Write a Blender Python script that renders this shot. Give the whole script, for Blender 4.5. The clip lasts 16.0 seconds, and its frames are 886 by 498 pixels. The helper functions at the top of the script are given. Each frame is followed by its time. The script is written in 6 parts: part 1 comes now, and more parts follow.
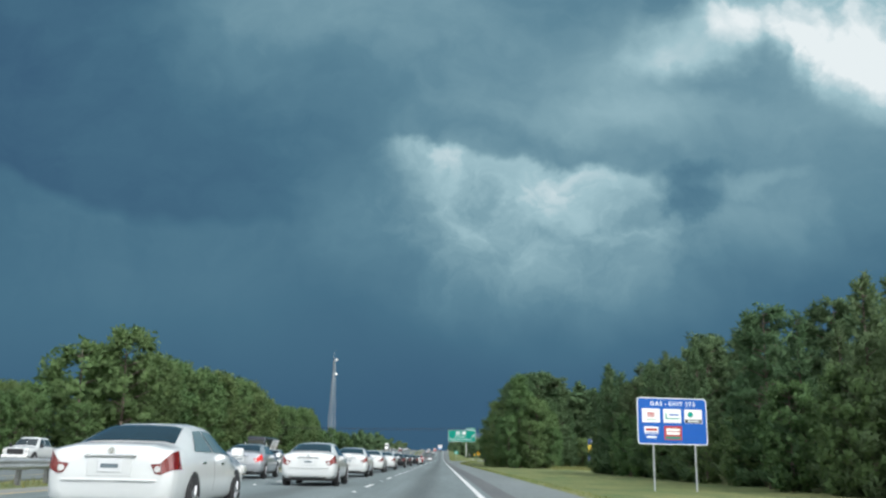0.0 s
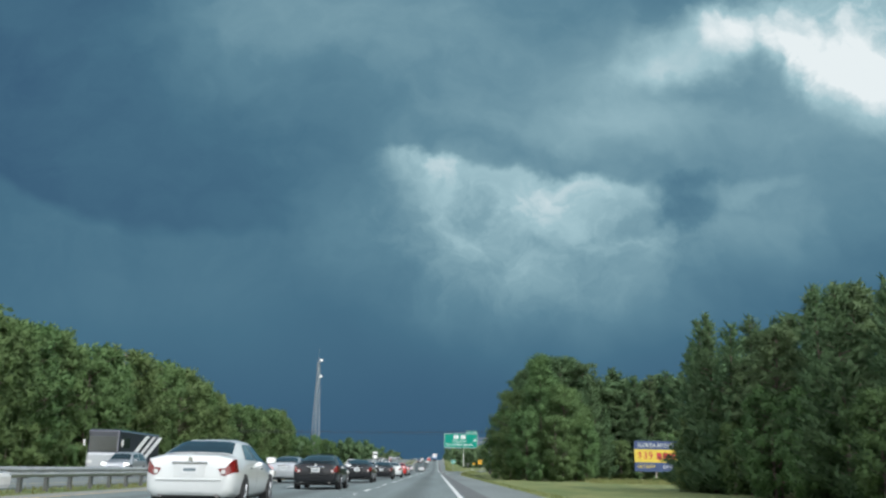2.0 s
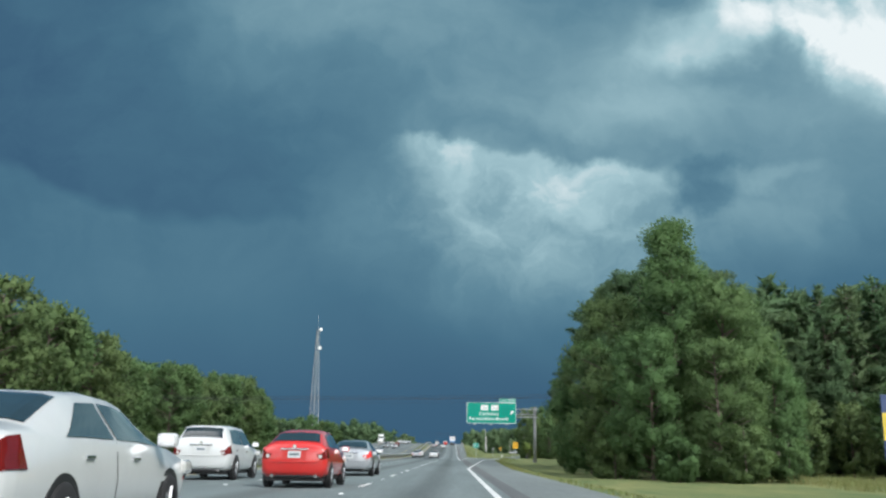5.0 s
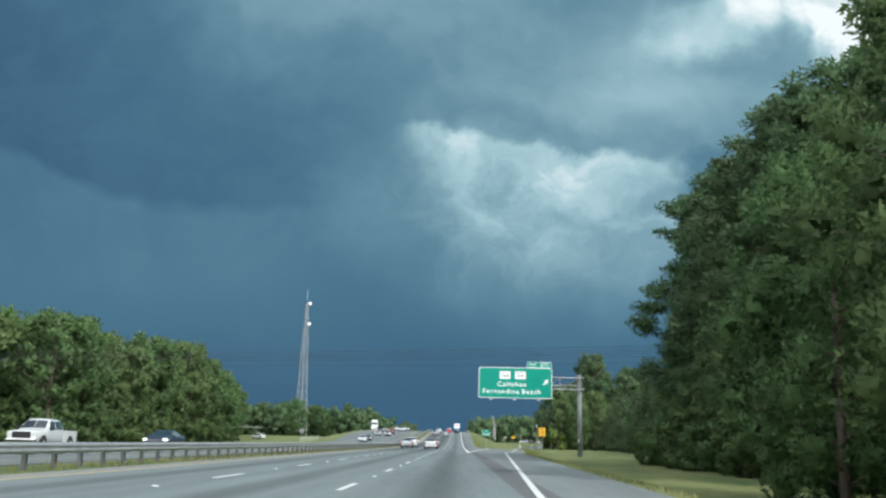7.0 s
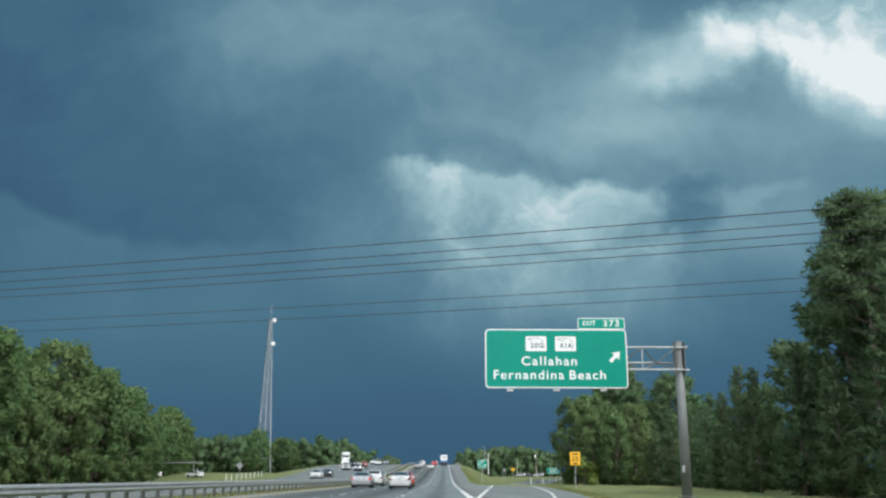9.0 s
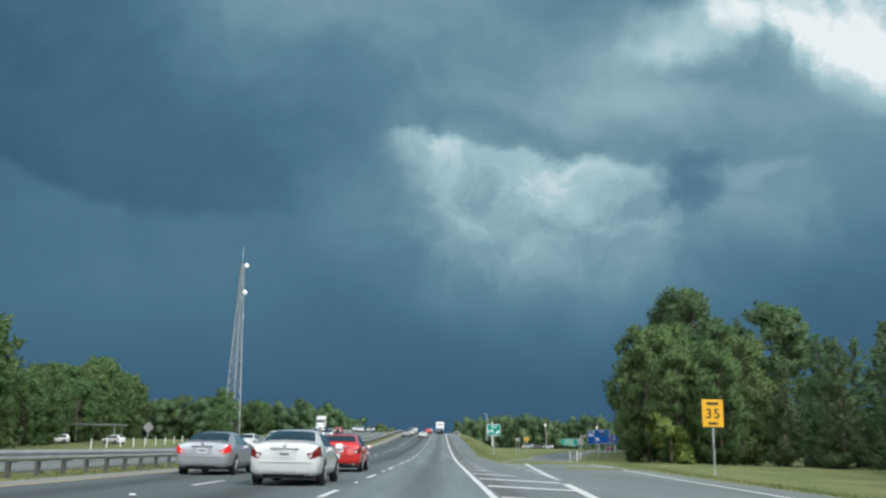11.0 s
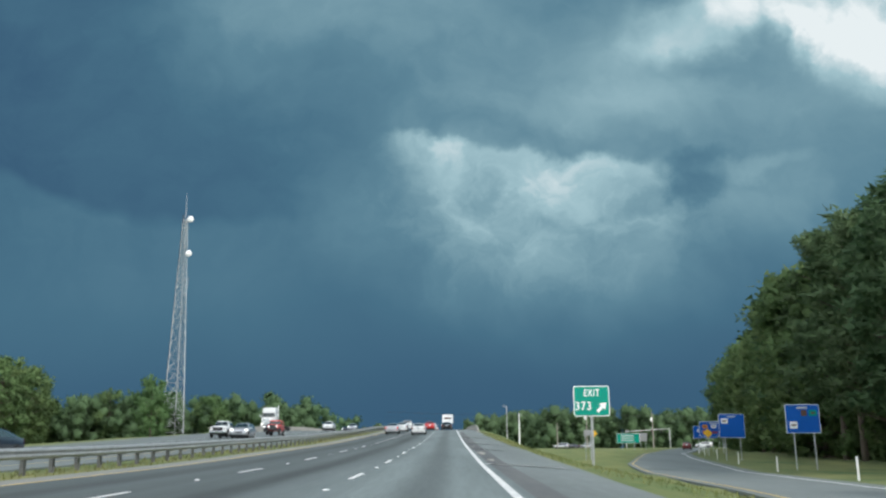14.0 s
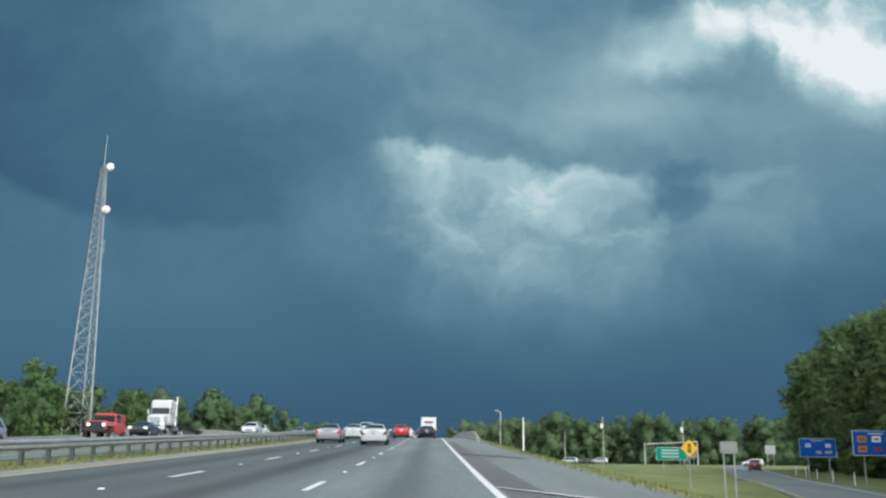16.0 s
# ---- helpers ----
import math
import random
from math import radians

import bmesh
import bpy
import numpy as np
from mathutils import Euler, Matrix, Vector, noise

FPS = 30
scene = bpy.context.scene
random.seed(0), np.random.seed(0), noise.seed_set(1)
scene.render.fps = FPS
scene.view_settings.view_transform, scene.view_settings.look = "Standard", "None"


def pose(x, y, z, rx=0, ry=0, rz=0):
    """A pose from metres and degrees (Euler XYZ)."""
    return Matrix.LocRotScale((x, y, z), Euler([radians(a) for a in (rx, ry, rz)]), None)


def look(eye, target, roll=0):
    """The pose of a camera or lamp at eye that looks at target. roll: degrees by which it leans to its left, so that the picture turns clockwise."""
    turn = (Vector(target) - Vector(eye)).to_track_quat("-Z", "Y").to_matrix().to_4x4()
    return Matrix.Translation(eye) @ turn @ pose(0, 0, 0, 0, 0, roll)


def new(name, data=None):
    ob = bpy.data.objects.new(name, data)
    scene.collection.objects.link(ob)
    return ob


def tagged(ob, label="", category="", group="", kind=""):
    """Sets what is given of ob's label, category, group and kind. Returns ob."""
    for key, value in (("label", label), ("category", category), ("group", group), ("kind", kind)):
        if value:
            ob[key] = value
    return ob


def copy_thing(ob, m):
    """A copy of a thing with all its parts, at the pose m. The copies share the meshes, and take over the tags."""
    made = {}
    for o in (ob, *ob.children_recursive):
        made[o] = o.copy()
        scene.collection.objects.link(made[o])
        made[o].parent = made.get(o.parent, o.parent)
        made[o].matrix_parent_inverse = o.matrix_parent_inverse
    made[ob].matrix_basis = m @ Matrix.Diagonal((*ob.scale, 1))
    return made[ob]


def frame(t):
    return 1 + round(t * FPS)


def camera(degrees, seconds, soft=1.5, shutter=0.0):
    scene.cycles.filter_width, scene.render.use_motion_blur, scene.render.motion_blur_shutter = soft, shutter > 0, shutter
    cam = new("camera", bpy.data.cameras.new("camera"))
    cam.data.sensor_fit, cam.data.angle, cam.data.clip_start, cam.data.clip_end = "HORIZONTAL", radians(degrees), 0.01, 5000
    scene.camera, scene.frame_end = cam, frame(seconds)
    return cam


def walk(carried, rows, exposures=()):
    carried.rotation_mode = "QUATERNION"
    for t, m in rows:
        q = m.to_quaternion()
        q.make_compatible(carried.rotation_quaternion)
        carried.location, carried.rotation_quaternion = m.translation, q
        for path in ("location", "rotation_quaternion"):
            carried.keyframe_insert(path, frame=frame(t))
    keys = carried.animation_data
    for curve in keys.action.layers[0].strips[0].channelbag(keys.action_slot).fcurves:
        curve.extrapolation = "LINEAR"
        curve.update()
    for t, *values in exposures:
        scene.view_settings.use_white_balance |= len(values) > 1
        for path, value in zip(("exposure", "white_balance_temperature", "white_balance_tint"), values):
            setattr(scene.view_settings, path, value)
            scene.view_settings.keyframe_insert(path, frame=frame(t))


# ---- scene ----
cam = camera(52.66, 16.0, soft=2.4)
PATH = [
    (0.0, pose(-0.000, 0.00, 1.015, 103.32, -1.13, -0.14)),
    (0.5, pose(-0.024, 13.98, 1.015, 103.34, -0.82, 0.35)),
    (1.0, pose(0.077, 27.95, 1.024, 103.79, -0.84, 0.14)),
    (1.5, pose(0.183, 41.91, 1.042, 103.20, -0.52, -0.01)),
    (2.0, pose(0.278, 55.87, 1.059, 103.95, -0.96, -0.44)),
    (2.5, pose(0.356, 69.83, 1.091, 103.62, -1.10, -0.46)),
    (3.0, pose(0.364, 83.78, 1.131, 103.85, -0.85, -0.08)),
    (3.5, pose(0.271, 97.72, 1.170, 102.27, -0.73, -0.06)),
    (4.0, pose(0.273, 111.64, 1.205, 103.31, -0.63, 0.57)),
    (4.2, pose(0.229, 117.21, 1.219, 102.93, -0.94, 0.64)),
    (6.3, pose(-0.047, 175.53, 1.407, 103.35, -0.98, 0.66)),
    (6.5, pose(-0.083, 181.08, 1.427, 102.85, -1.06, 0.44)),
    (7.0, pose(-0.065, 194.92, 1.483, 102.39, -1.27, 0.92)),
    (7.5, pose(-0.089, 208.74, 1.539, 103.56, -1.27, 0.25)),
    (8.0, pose(-0.116, 222.53, 1.591, 103.78, -0.67, -0.29)),
    (8.5, pose(-0.168, 236.31, 1.630, 104.48, -0.55, -0.31)),
    (9.0, pose(-0.171, 250.06, 1.669, 104.52, -0.22, 0.12)),
    (9.5, pose(-0.135, 263.80, 1.715, 103.80, -0.14, -0.27)),
    (10.0, pose(-0.126, 277.51, 1.779, 101.67, 0.12, -0.20)),
    (10.2, pose(-0.043, 282.98, 1.805, 102.65, -0.62, -0.45)),
    (12.3, pose(-0.095, 340.24, 2.036, 102.85, -0.57, 0.70)),
    (12.5, pose(-0.106, 345.67, 2.067, 103.46, -0.38, 1.00)),
    (13.0, pose(0.019, 359.23, 2.142, 103.26, -0.53, 1.04)),
    (13.5, pose(-0.050, 372.77, 2.216, 103.62, -0.47, 0.81)),
    (14.0, pose(-0.034, 386.30, 2.377, 102.87, 0.37, 0.46)),
    (14.5, pose(-0.071, 399.81, 2.636, 101.91, 0.23, 0.17)),
    (15.0, pose(-0.009, 413.31, 2.894, 102.80, 0.20, -0.58)),
    (15.5, pose(-0.095, 426.80, 3.214, 103.92, -1.43, -0.31)),
    (16.0, pose(-0.129, 440.27, 3.595, 103.44, -0.57, -0.75)),
]
walk(cam, PATH, ((0.0, 0.0), (4.0, 0.0), (6.5, 0.18), (7.5, 0.18), (9.0, 0.0), (16.0, 0.0)))

# ---- light: a storm front ahead, sun high from behind ----
SUN = Vector((0.52, -0.52, 0.68)).normalized()
lamp = bpy.data.lights.new("sun", "SUN")
lamp.energy, lamp.angle, lamp.color = 2.1, radians(4.0), (1.0, 0.98, 0.93)
sun = new("sun", lamp)
sun.matrix_world = look((0, 0, 60), Vector((0, 0, 60)) - SUN)
sun["kind"] = "structure"

world = bpy.data.worlds.new("storm_sky")
scene.world = world
world.use_nodes = True
WT = world.node_tree
WT.nodes.clear()


def link(tree, a, b):
    tree.links.new(a, b)


def wmath(op, a, b=None, clamp=False):
    n = WT.nodes.new("ShaderNodeMath")
    n.operation, n.use_clamp = op, clamp
    for k, v in enumerate((a, b)):
        if v is None:
            continue
        if isinstance(v, (int, float)):
            n.inputs[k].default_value = v
        else:
            link(WT, v, n.inputs[k])
    return n.outputs[0]


def wnoise(vec, scale, detail, rough=0.55, colour=False):
    n = WT.nodes.new("ShaderNodeTexNoise")
    n.inputs["Scale"].default_value, n.inputs["Detail"].default_value = scale, detail
    n.inputs["Roughness"].default_value = rough
    link(WT, vec, n.inputs["Vector"])
    return n.outputs["Color" if colour else "Fac"]


def wvec(op, a, b):
    n = WT.nodes.new("ShaderNodeVectorMath")
    n.operation = op
    for k, v in enumerate((a, b)):
        if isinstance(v, tuple):
            n.inputs[k].default_value = v
        else:
            link(WT, v, n.inputs[k])
    return n.outputs[0]


def wrange(v, a, b, c=0.0, d=1.0, smooth=True):
    n = WT.nodes.new("ShaderNodeMapRange")
    n.interpolation_type = "SMOOTHSTEP" if smooth else "LINEAR"
    n.inputs["From Min"].default_value, n.inputs["From Max"].default_value = a, b
    n.inputs["To Min"].default_value, n.inputs["To Max"].default_value = c, d
    link(WT, v, n.inputs["Value"])
    return n.outputs[0]


def blob(vec, u, v, ru, rv, turn=0.0, edge=1.0):
    """A cloud mass: 1 in its middle, 0 at its rim; edge is the width of the soft rim."""
    m = WT.nodes.new("ShaderNodeMapping")
    m.vector_type = "TEXTURE"
    m.inputs["Location"].default_value = (u, v, 0)
    m.inputs["Rotation"].default_value = (0, 0, radians(turn))
    m.inputs["Scale"].default_value = (ru, rv, 1)
    link(WT, vec, m.inputs["Vector"])
    g = WT.nodes.new("ShaderNodeTexGradient")
    g.gradient_type = "SPHERICAL"
    link(WT, m.outputs[0], g.inputs[0])
    return wrange(g.outputs["Fac"], 0.0, edge)


gen = WT.nodes.new("ShaderNodeTexCoord").outputs["Generated"]
sep = WT.nodes.new("ShaderNodeSeparateXYZ")
link(WT, gen, sep.inputs[0])
ahead = wmath("MAXIMUM", sep.outputs[1], 0.12)
flat = WT.nodes.new("ShaderNodeCombineXYZ")
link(WT, wmath("DIVIDE", sep.outputs[0], ahead), flat.inputs[0])
rise = wmath("DIVIDE", sep.outputs[2], ahead)
link(WT, rise, flat.inputs[1])
UV = flat.outputs[0]
w1 = wvec("MULTIPLY", wvec("SUBTRACT", wnoise(UV, 5.0, 3, colour=True), (0.5, 0.5, 0.5)), (0.16, 0.12, 0.0))
w2 = wvec("MULTIPLY", wvec("SUBTRACT", wnoise(UV, 17.0, 4, 0.6, colour=True), (0.5, 0.5, 0.5)), (0.07, 0.06, 0.0))
W = wvec("ADD", UV, wvec("ADD", w1, w2))
RIMV = wvec("ADD", UV, wvec("ADD", wvec("MULTIPLY", w1, (0.35, 0.30, 0.0)), w2))
SOFT = wvec("ADD", UV, w1)

tone = wrange(wnoise(SOFT, 2.2, 5, 0.5), 0.25, 0.75, 0.20, 0.34)


def lighter(value, by, amount):
    return wmath("ADD", value, wmath("MULTIPLY", by, amount))


wsep = WT.nodes.new("ShaderNodeSeparateXYZ")
link(WT, RIMV, wsep.inputs[0])
wu, wv = wsep.outputs[0], wsep.outputs[1]
ssep = WT.nodes.new("ShaderNodeSeparateXYZ")
link(WT, SOFT, ssep.inputs[0])
su, sv = ssep.outputs[0], ssep.outputs[1]


def times(a, *more):
    for b in more:
        a = wmath("MULTIPLY", a, b)
    return a


def profile(u, u0, u1, v0, v1, pts):
    """A height that follows u along a few given points."""
    r = WT.nodes.new("ShaderNodeValToRGB")
    r.color_ramp.interpolation = "EASE"
    for k, (pu, pv) in enumerate(pts):
        e_ = r.color_ramp.elements[k] if k < 2 else r.color_ramp.elements.new(1.0)
        e_.position = (pu - u0) / (u1 - u0)
        g_ = (pv - v0) / (v1 - v0)
        e_.color = (g_, g_, g_, 1)
    link(WT, wrange(u, u0, u1, 0.0, 1.0, False), r.inputs[0])
    return wrange(r.outputs[0], 0.0, 1.0, v0, v1, False)


fsep = WT.nodes.new("ShaderNodeSeparateXYZ")
link(WT, wvec("ADD", UV, wvec("MULTIPLY", w2, (0.70, 0.75, 0.0))), fsep.inputs[0])
fu, fv = fsep.outputs[0], fsep.outputs[1]
curl = wrange(wnoise(W, 11.0, 8, 0.62), 0.30, 0.70, -1.0, 1.0)
billow = wrange(wnoise(wvec("MULTIPLY", W, (1.0, 1.9, 1.0)), 5.0, 6, 0.55), 0.30, 0.70, -1.0, 1.0)
# the dark shelf on the west side
shelf = wmath("SUBTRACT", sv, profile(su, -0.60, -0.10, 0.20, 0.40, ((-0.60, 0.345), (-0.515, 0.307), (-0.412, 0.264), (-0.28, 0.242), (-0.20, 0.245), (-0.10, 0.26))))
tone = lighter(tone, times(wrange(shelf, -0.006, 0.018), wrange(shelf, 0.03, 0.30, 1.0, 0.0), wrange(su, -0.36, -0.08, 1.0, 0.0)), -0.135)
# lighter deck overhead, darker along its underside
tone = lighter(tone, blob(SOFT, -0.12, 0.56, 0.40, 0.17, 8, 1.0), 0.24)
tone = lighter(tone, blob(SOFT, 0.24, 0.46, 0.46, 0.22, 10, 1.0), 0.235)
tone = lighter(tone, blob(SOFT, 0.02, 0.38, 0.56, 0.36, 0, 0.9), 0.12)
tone = lighter(tone, blob(SOFT, 0.10, 0.52, 0.16, 0.10, 20, 1.0), -0.07)
tone = lighter(tone, blob(W, 0.20, 0.405, 0.20, 0.05, 8, 0.9), 0.09)
tone = lighter(tone, blob(W, 0.10, 0.368, 0.17, 0.030, -12, 0.9), -0.08)
tone = lighter(tone, blob(W, 0.305, 0.515, 0.13, 0.065, 20, 0.9), 0.30)
tone = lighter(tone, blob(W, 0.345, 0.455, 0.08, 0.040, -15, 0.7), -0.05)
# the bright rent in the middle: sharp along its upper rim, torn inside, fading downwards
rim = wmath("SUBTRACT", profile(fu, -0.15, 0.35, 0.25, 0.40, ((-0.15, 0.352), (-0.082, 0.367), (-0.055, 0.374), (-0.029, 0.377), (0.0, 0.366), (0.052, 0.349), (0.08, 0.352), (0.118, 0.343), (0.16, 0.347), (0.251, 0.333), (0.35, 0.335))), fv)
slant = wmath("ADD", wu, wmath("SUBTRACT", wmath("MULTIPLY", rim, -0.40), -0.080))
inside = times(wrange(rim, -0.003, 0.012), wrange(slant, -0.03, 0.05), wrange(wu, 0.235, 0.275, 1.0, 0.0))
tone = lighter(tone, times(inside, wrange(rim, 0.02, 0.22, 1.0, 0.0)), 0.20)
tone = lighter(tone, times(inside, wrange(rim, 0.0, 0.060, 1.0, 0.0), wrange(curl, -0.6, 0.8, 0.2, 1.0), wrange(wu, -0.06, 0.16, 1.0, 0.3)), 0.13)
tone = lighter(tone, blob(SOFT, 0.10, 0.235, 0.36, 0.17, -8, 0.9), 0.21)
tone = lighter(tone, blob(SOFT, 0.150, 0.270, 0.10, 0.060, -10, 0.9), -0.07)
tone = lighter(tone, blob(W, 0.165, 0.318, 0.16, 0.050, -6, 1.0), 0.04)
tone = lighter(tone, times(wrange(rim, -0.01, 0.04), blob(SOFT, 0.10, 0.26, 0.26, 0.16, 0, 0.8), curl), 0.075)
tone = lighter(tone, blob(W, 0.045, 0.300, 0.040, 0.055, -15, 0.9), -0.13)
tone = lighter(tone, blob(W, 0.115, 0.255, 0.050, 0.022, 15, 0.9), -0.07)
tone = lighter(tone, blob(W, 0.160, 0.225, 0.07, 0.035, 20, 0.9), -0.05)
# grey puff at its east end, thin light streaks beyond
tone = lighter(tone, blob(SOFT, 0.40, 0.300, 0.26, 0.090, 5, 0.9), 0.17)
tone = lighter(tone, blob(SOFT, 0.46, 0.255, 0.24, 0.11, 0, 1.0), 0.09)
tone = lighter(tone, blob(W, 0.350, 0.335, 0.100, 0.024, 6, 0.8), 0.12)
tone = lighter(tone, blob(RIMV, 0.288, 0.312, 0.075, 0.042, 22, 0.55), -0.16)
tone = lighter(tone, blob(RIMV, 0.235, 0.285, 0.050, 0.020, 25, 0.7), -0.08)
# open sky to the north-east
over = wmath("SUBTRACT", fv, profile(fu, 0.20, 0.70, 0.35, 0.60, ((0.20, 0.565), (0.280, 0.545), (0.308, 0.515), (0.328, 0.492), (0.360, 0.485), (0.384, 0.488), (0.404, 0.468), (0.425, 0.437), (0.455, 0.415), (0.533, 0.395), (0.70, 0.36))))
under = wmath("SUBTRACT", wmath("ADD", wmath("MULTIPLY", wu, 0.26), 0.492), wv)
hole = times(wrange(over, -0.010, 0.075), wrange(under, -0.02, 0.06))
tone = lighter(tone, hole, 0.50)
tone = lighter(tone, times(hole, curl), 0.10)
tone = lighter(tone, blob(SOFT, 0.54, 0.42, 0.26, 0.13, 0, 1.0), 0.28)
tone = lighter(tone, blob(SOFT, 0.54, 0.17, 0.24, 0.10, 0, 1.0), -0.06)
tone = lighter(tone, times(curl, wrange(rise, 0.08, 0.30)), 0.024)
tone = lighter(tone, times(billow, wrange(rise, 0.10, 0.34)), 0.030)
low = wrange(rise, -0.02, 0.19, 0.0, 1.0)
tone = wmath("ADD", wmath("MULTIPLY", low, wmath("SUBTRACT", tone, 0.12)), 0.12)
ramp = WT.nodes.new("ShaderNodeValToRGB")
cr = ramp.color_ramp
cr.elements[0].position, cr.elements[0].color = 0.0, (0.030, 0.084, 0.152, 1)
cr.elements[1].position, cr.elements[1].color = 1.0, (0.80, 0.87, 0.89, 1)
for p, c in ((0.16, (0.045, 0.114, 0.194, 1)), (0.30, (0.065, 0.161, 0.240, 1)), (0.45, (0.109, 0.231, 0.309, 1)),
             (0.62, (0.210, 0.362, 0.430, 1)), (0.78, (0.35, 0.53, 0.59, 1))):
    e = cr.elements.new(p)
    e.color = c
link(WT, tone, ramp.inputs[0])
# behind: broken bright sky round the sun
nishita = WT.nodes.new("ShaderNodeTexSky")
nishita.sky_type, nishita.sun_disc = "NISHITA", False
nishita.sun_elevation = math.asin(SUN.z)
nishita.sun_rotation = math.atan2(SUN.x, SUN.y)
dim = WT.nodes.new("ShaderNodeMix")
dim.data_type, dim.blend_type = "RGBA", "MULTIPLY"
dim.inputs["Factor"].default_value = 1.0
link(WT, nishita.outputs[0], dim.inputs[6])
dim.inputs[7].default_value = (0.14, 0.14, 0.14, 1)
puffs = WT.nodes.new("ShaderNodeMix")
puffs.data_type = "RGBA"
link(WT, wrange(wnoise(gen, 3.0, 5), 0.40, 0.62), puffs.inputs[0])
link(WT, dim.outputs[2], puffs.inputs[6])
puffs.inputs[7].default_value = (3.5, 3.6, 3.66, 1)
both = WT.nodes.new("ShaderNodeMix")
both.data_type = "RGBA"
link(WT, wrange(sep.outputs[1], -0.15, 0.45), both.inputs[0])
link(WT, puffs.outputs[2], both.inputs[6])
link(WT, ramp.outputs[0], both.inputs[7])
bg = WT.nodes.new("ShaderNodeBackground")
link(WT, both.outputs[2], bg.inputs[0])
bg.inputs[1].default_value = 1.0
link(WT, bg.outputs[0], WT.nodes.new("ShaderNodeOutputWorld").inputs[0])

# ---- materials ----


def mat(name, colour, rough=0.6, metal=0.0, vary=0.15, scale=4.0, second=None, bump=0.0, bump_scale=40.0, island=False,
        fine=60.0, clear=0.0, emit=None, space="Object", stretch=(1, 1, 1), translucent=0.0):
    """A surface with two scales of mottling, optional bump, and a shift of shade from piece to piece."""
    m = bpy.data.materials.new(name)
    m.use_nodes = True
    t = m.node_tree
    b = t.nodes["Principled BSDF"]
    b.inputs["Roughness"].default_value, b.inputs["Metallic"].default_value = rough, metal
    if clear:
        b.inputs["Coat Weight"].default_value, b.inputs["Coat Roughness"].default_value = clear, 0.05
    tc = t.nodes.new("ShaderNodeTexCoord").outputs[space]
    mp = t.nodes.new("ShaderNodeMapping")
    mp.inputs["Scale"].default_value = stretch
    link(t, tc, mp.inputs[0])
    n1 = t.nodes.new("ShaderNodeTexNoise")
    n1.inputs["Scale"].default_value, n1.inputs["Detail"].default_value = scale, 5
    n2 = t.nodes.new("ShaderNodeTexNoise")
    n2.inputs["Scale"].default_value, n2.inputs["Detail"].default_value = fine, 3
    link(t, mp.outputs[0], n1.inputs["Vector"])
    link(t, mp.outputs[0], n2.inputs["Vector"])
    mix = t.nodes.new("ShaderNodeMix")
    mix.data_type = "RGBA"
    other = second or tuple(c * (1 - vary) for c in colour)
    mix.inputs[6].default_value = (*colour, 1)
    mix.inputs[7].default_value = (*other, 1)
    add = t.nodes.new("ShaderNodeMath")
    add.operation = "MULTIPLY_ADD"
    link(t, n2.outputs["Fac"], add.inputs[0])
    add.inputs[1].default_value = 0.45
    link(t, n1.outputs["Fac"], add.inputs[2])
    rg = t.nodes.new("ShaderNodeMapRange")
    rg.inputs["From Min"].default_value, rg.inputs["From Max"].default_value = 0.5, 0.95
    link(t, add.outputs[0], rg.inputs["Value"])
    link(t, rg.outputs[0], mix.inputs[0])
    out = mix.outputs[2]
    if island:
        src = t.nodes.new("ShaderNodeNewGeometry").outputs["Random Per Island"]
        hsv = t.nodes.new("ShaderNodeHueSaturation")
        r2 = t.nodes.new("ShaderNodeMapRange")
        r2.inputs["To Min"].default_value, r2.inputs["To Max"].default_value = 0.88, 1.12
        link(t, src, r2.inputs["Value"])
        link(t, r2.outputs[0], hsv.inputs["Value"])
        r3 = t.nodes.new("ShaderNodeMapRange")
        r3.inputs["To Min"].default_value, r3.inputs["To Max"].default_value = 0.475, 0.515
        link(t, t.nodes.new("ShaderNodeObjectInfo").outputs["Random"], r3.inputs["Value"])
        link(t, r3.outputs[0], hsv.inputs["Hue"])
        link(t, out, hsv.inputs["Color"])
        out = hsv.outputs[0]
    link(t, out, b.inputs["Base Color"])
    if bump:
        n3 = t.nodes.new("ShaderNodeTexNoise")
        n3.inputs["Scale"].default_value, n3.inputs["Detail"].default_value = bump_scale, 4
        link(t, mp.outputs[0], n3.inputs["Vector"])
        bp = t.nodes.new("ShaderNodeBump")
        bp.inputs["Strength"].default_value, bp.inputs["Distance"].default_value = bump, 0.02
        link(t, n3.outputs["Fac"], bp.inputs["Height"])
        link(t, bp.outputs[0], b.inputs["Normal"])
    if emit:
        b.inputs["Emission Color"].default_value, b.inputs["Emission Strength"].default_value = (*emit[0], 1), emit[1]
    if translucent:
        tr = t.nodes.new("ShaderNodeBsdfTranslucent")
        link(t, out, tr.inputs[0])
        ms = t.nodes.new("ShaderNodeMixShader")
        ms.inputs[0].default_value = translucent
        link(t, b.outputs[0], ms.inputs[1])
        link(t, tr.outputs[0], ms.inputs[2])
        link(t, ms.outputs[0], t.nodes["Material Output"].inputs[0])
    return m


ASPHALT = mat("asphalt", (0.148, 0.182, 0.182), 0.85, second=(0.100, 0.126, 0.127), scale=0.9, bump=0.25, bump_scale=60, stretch=(1, 0.05, 1), fine=9)


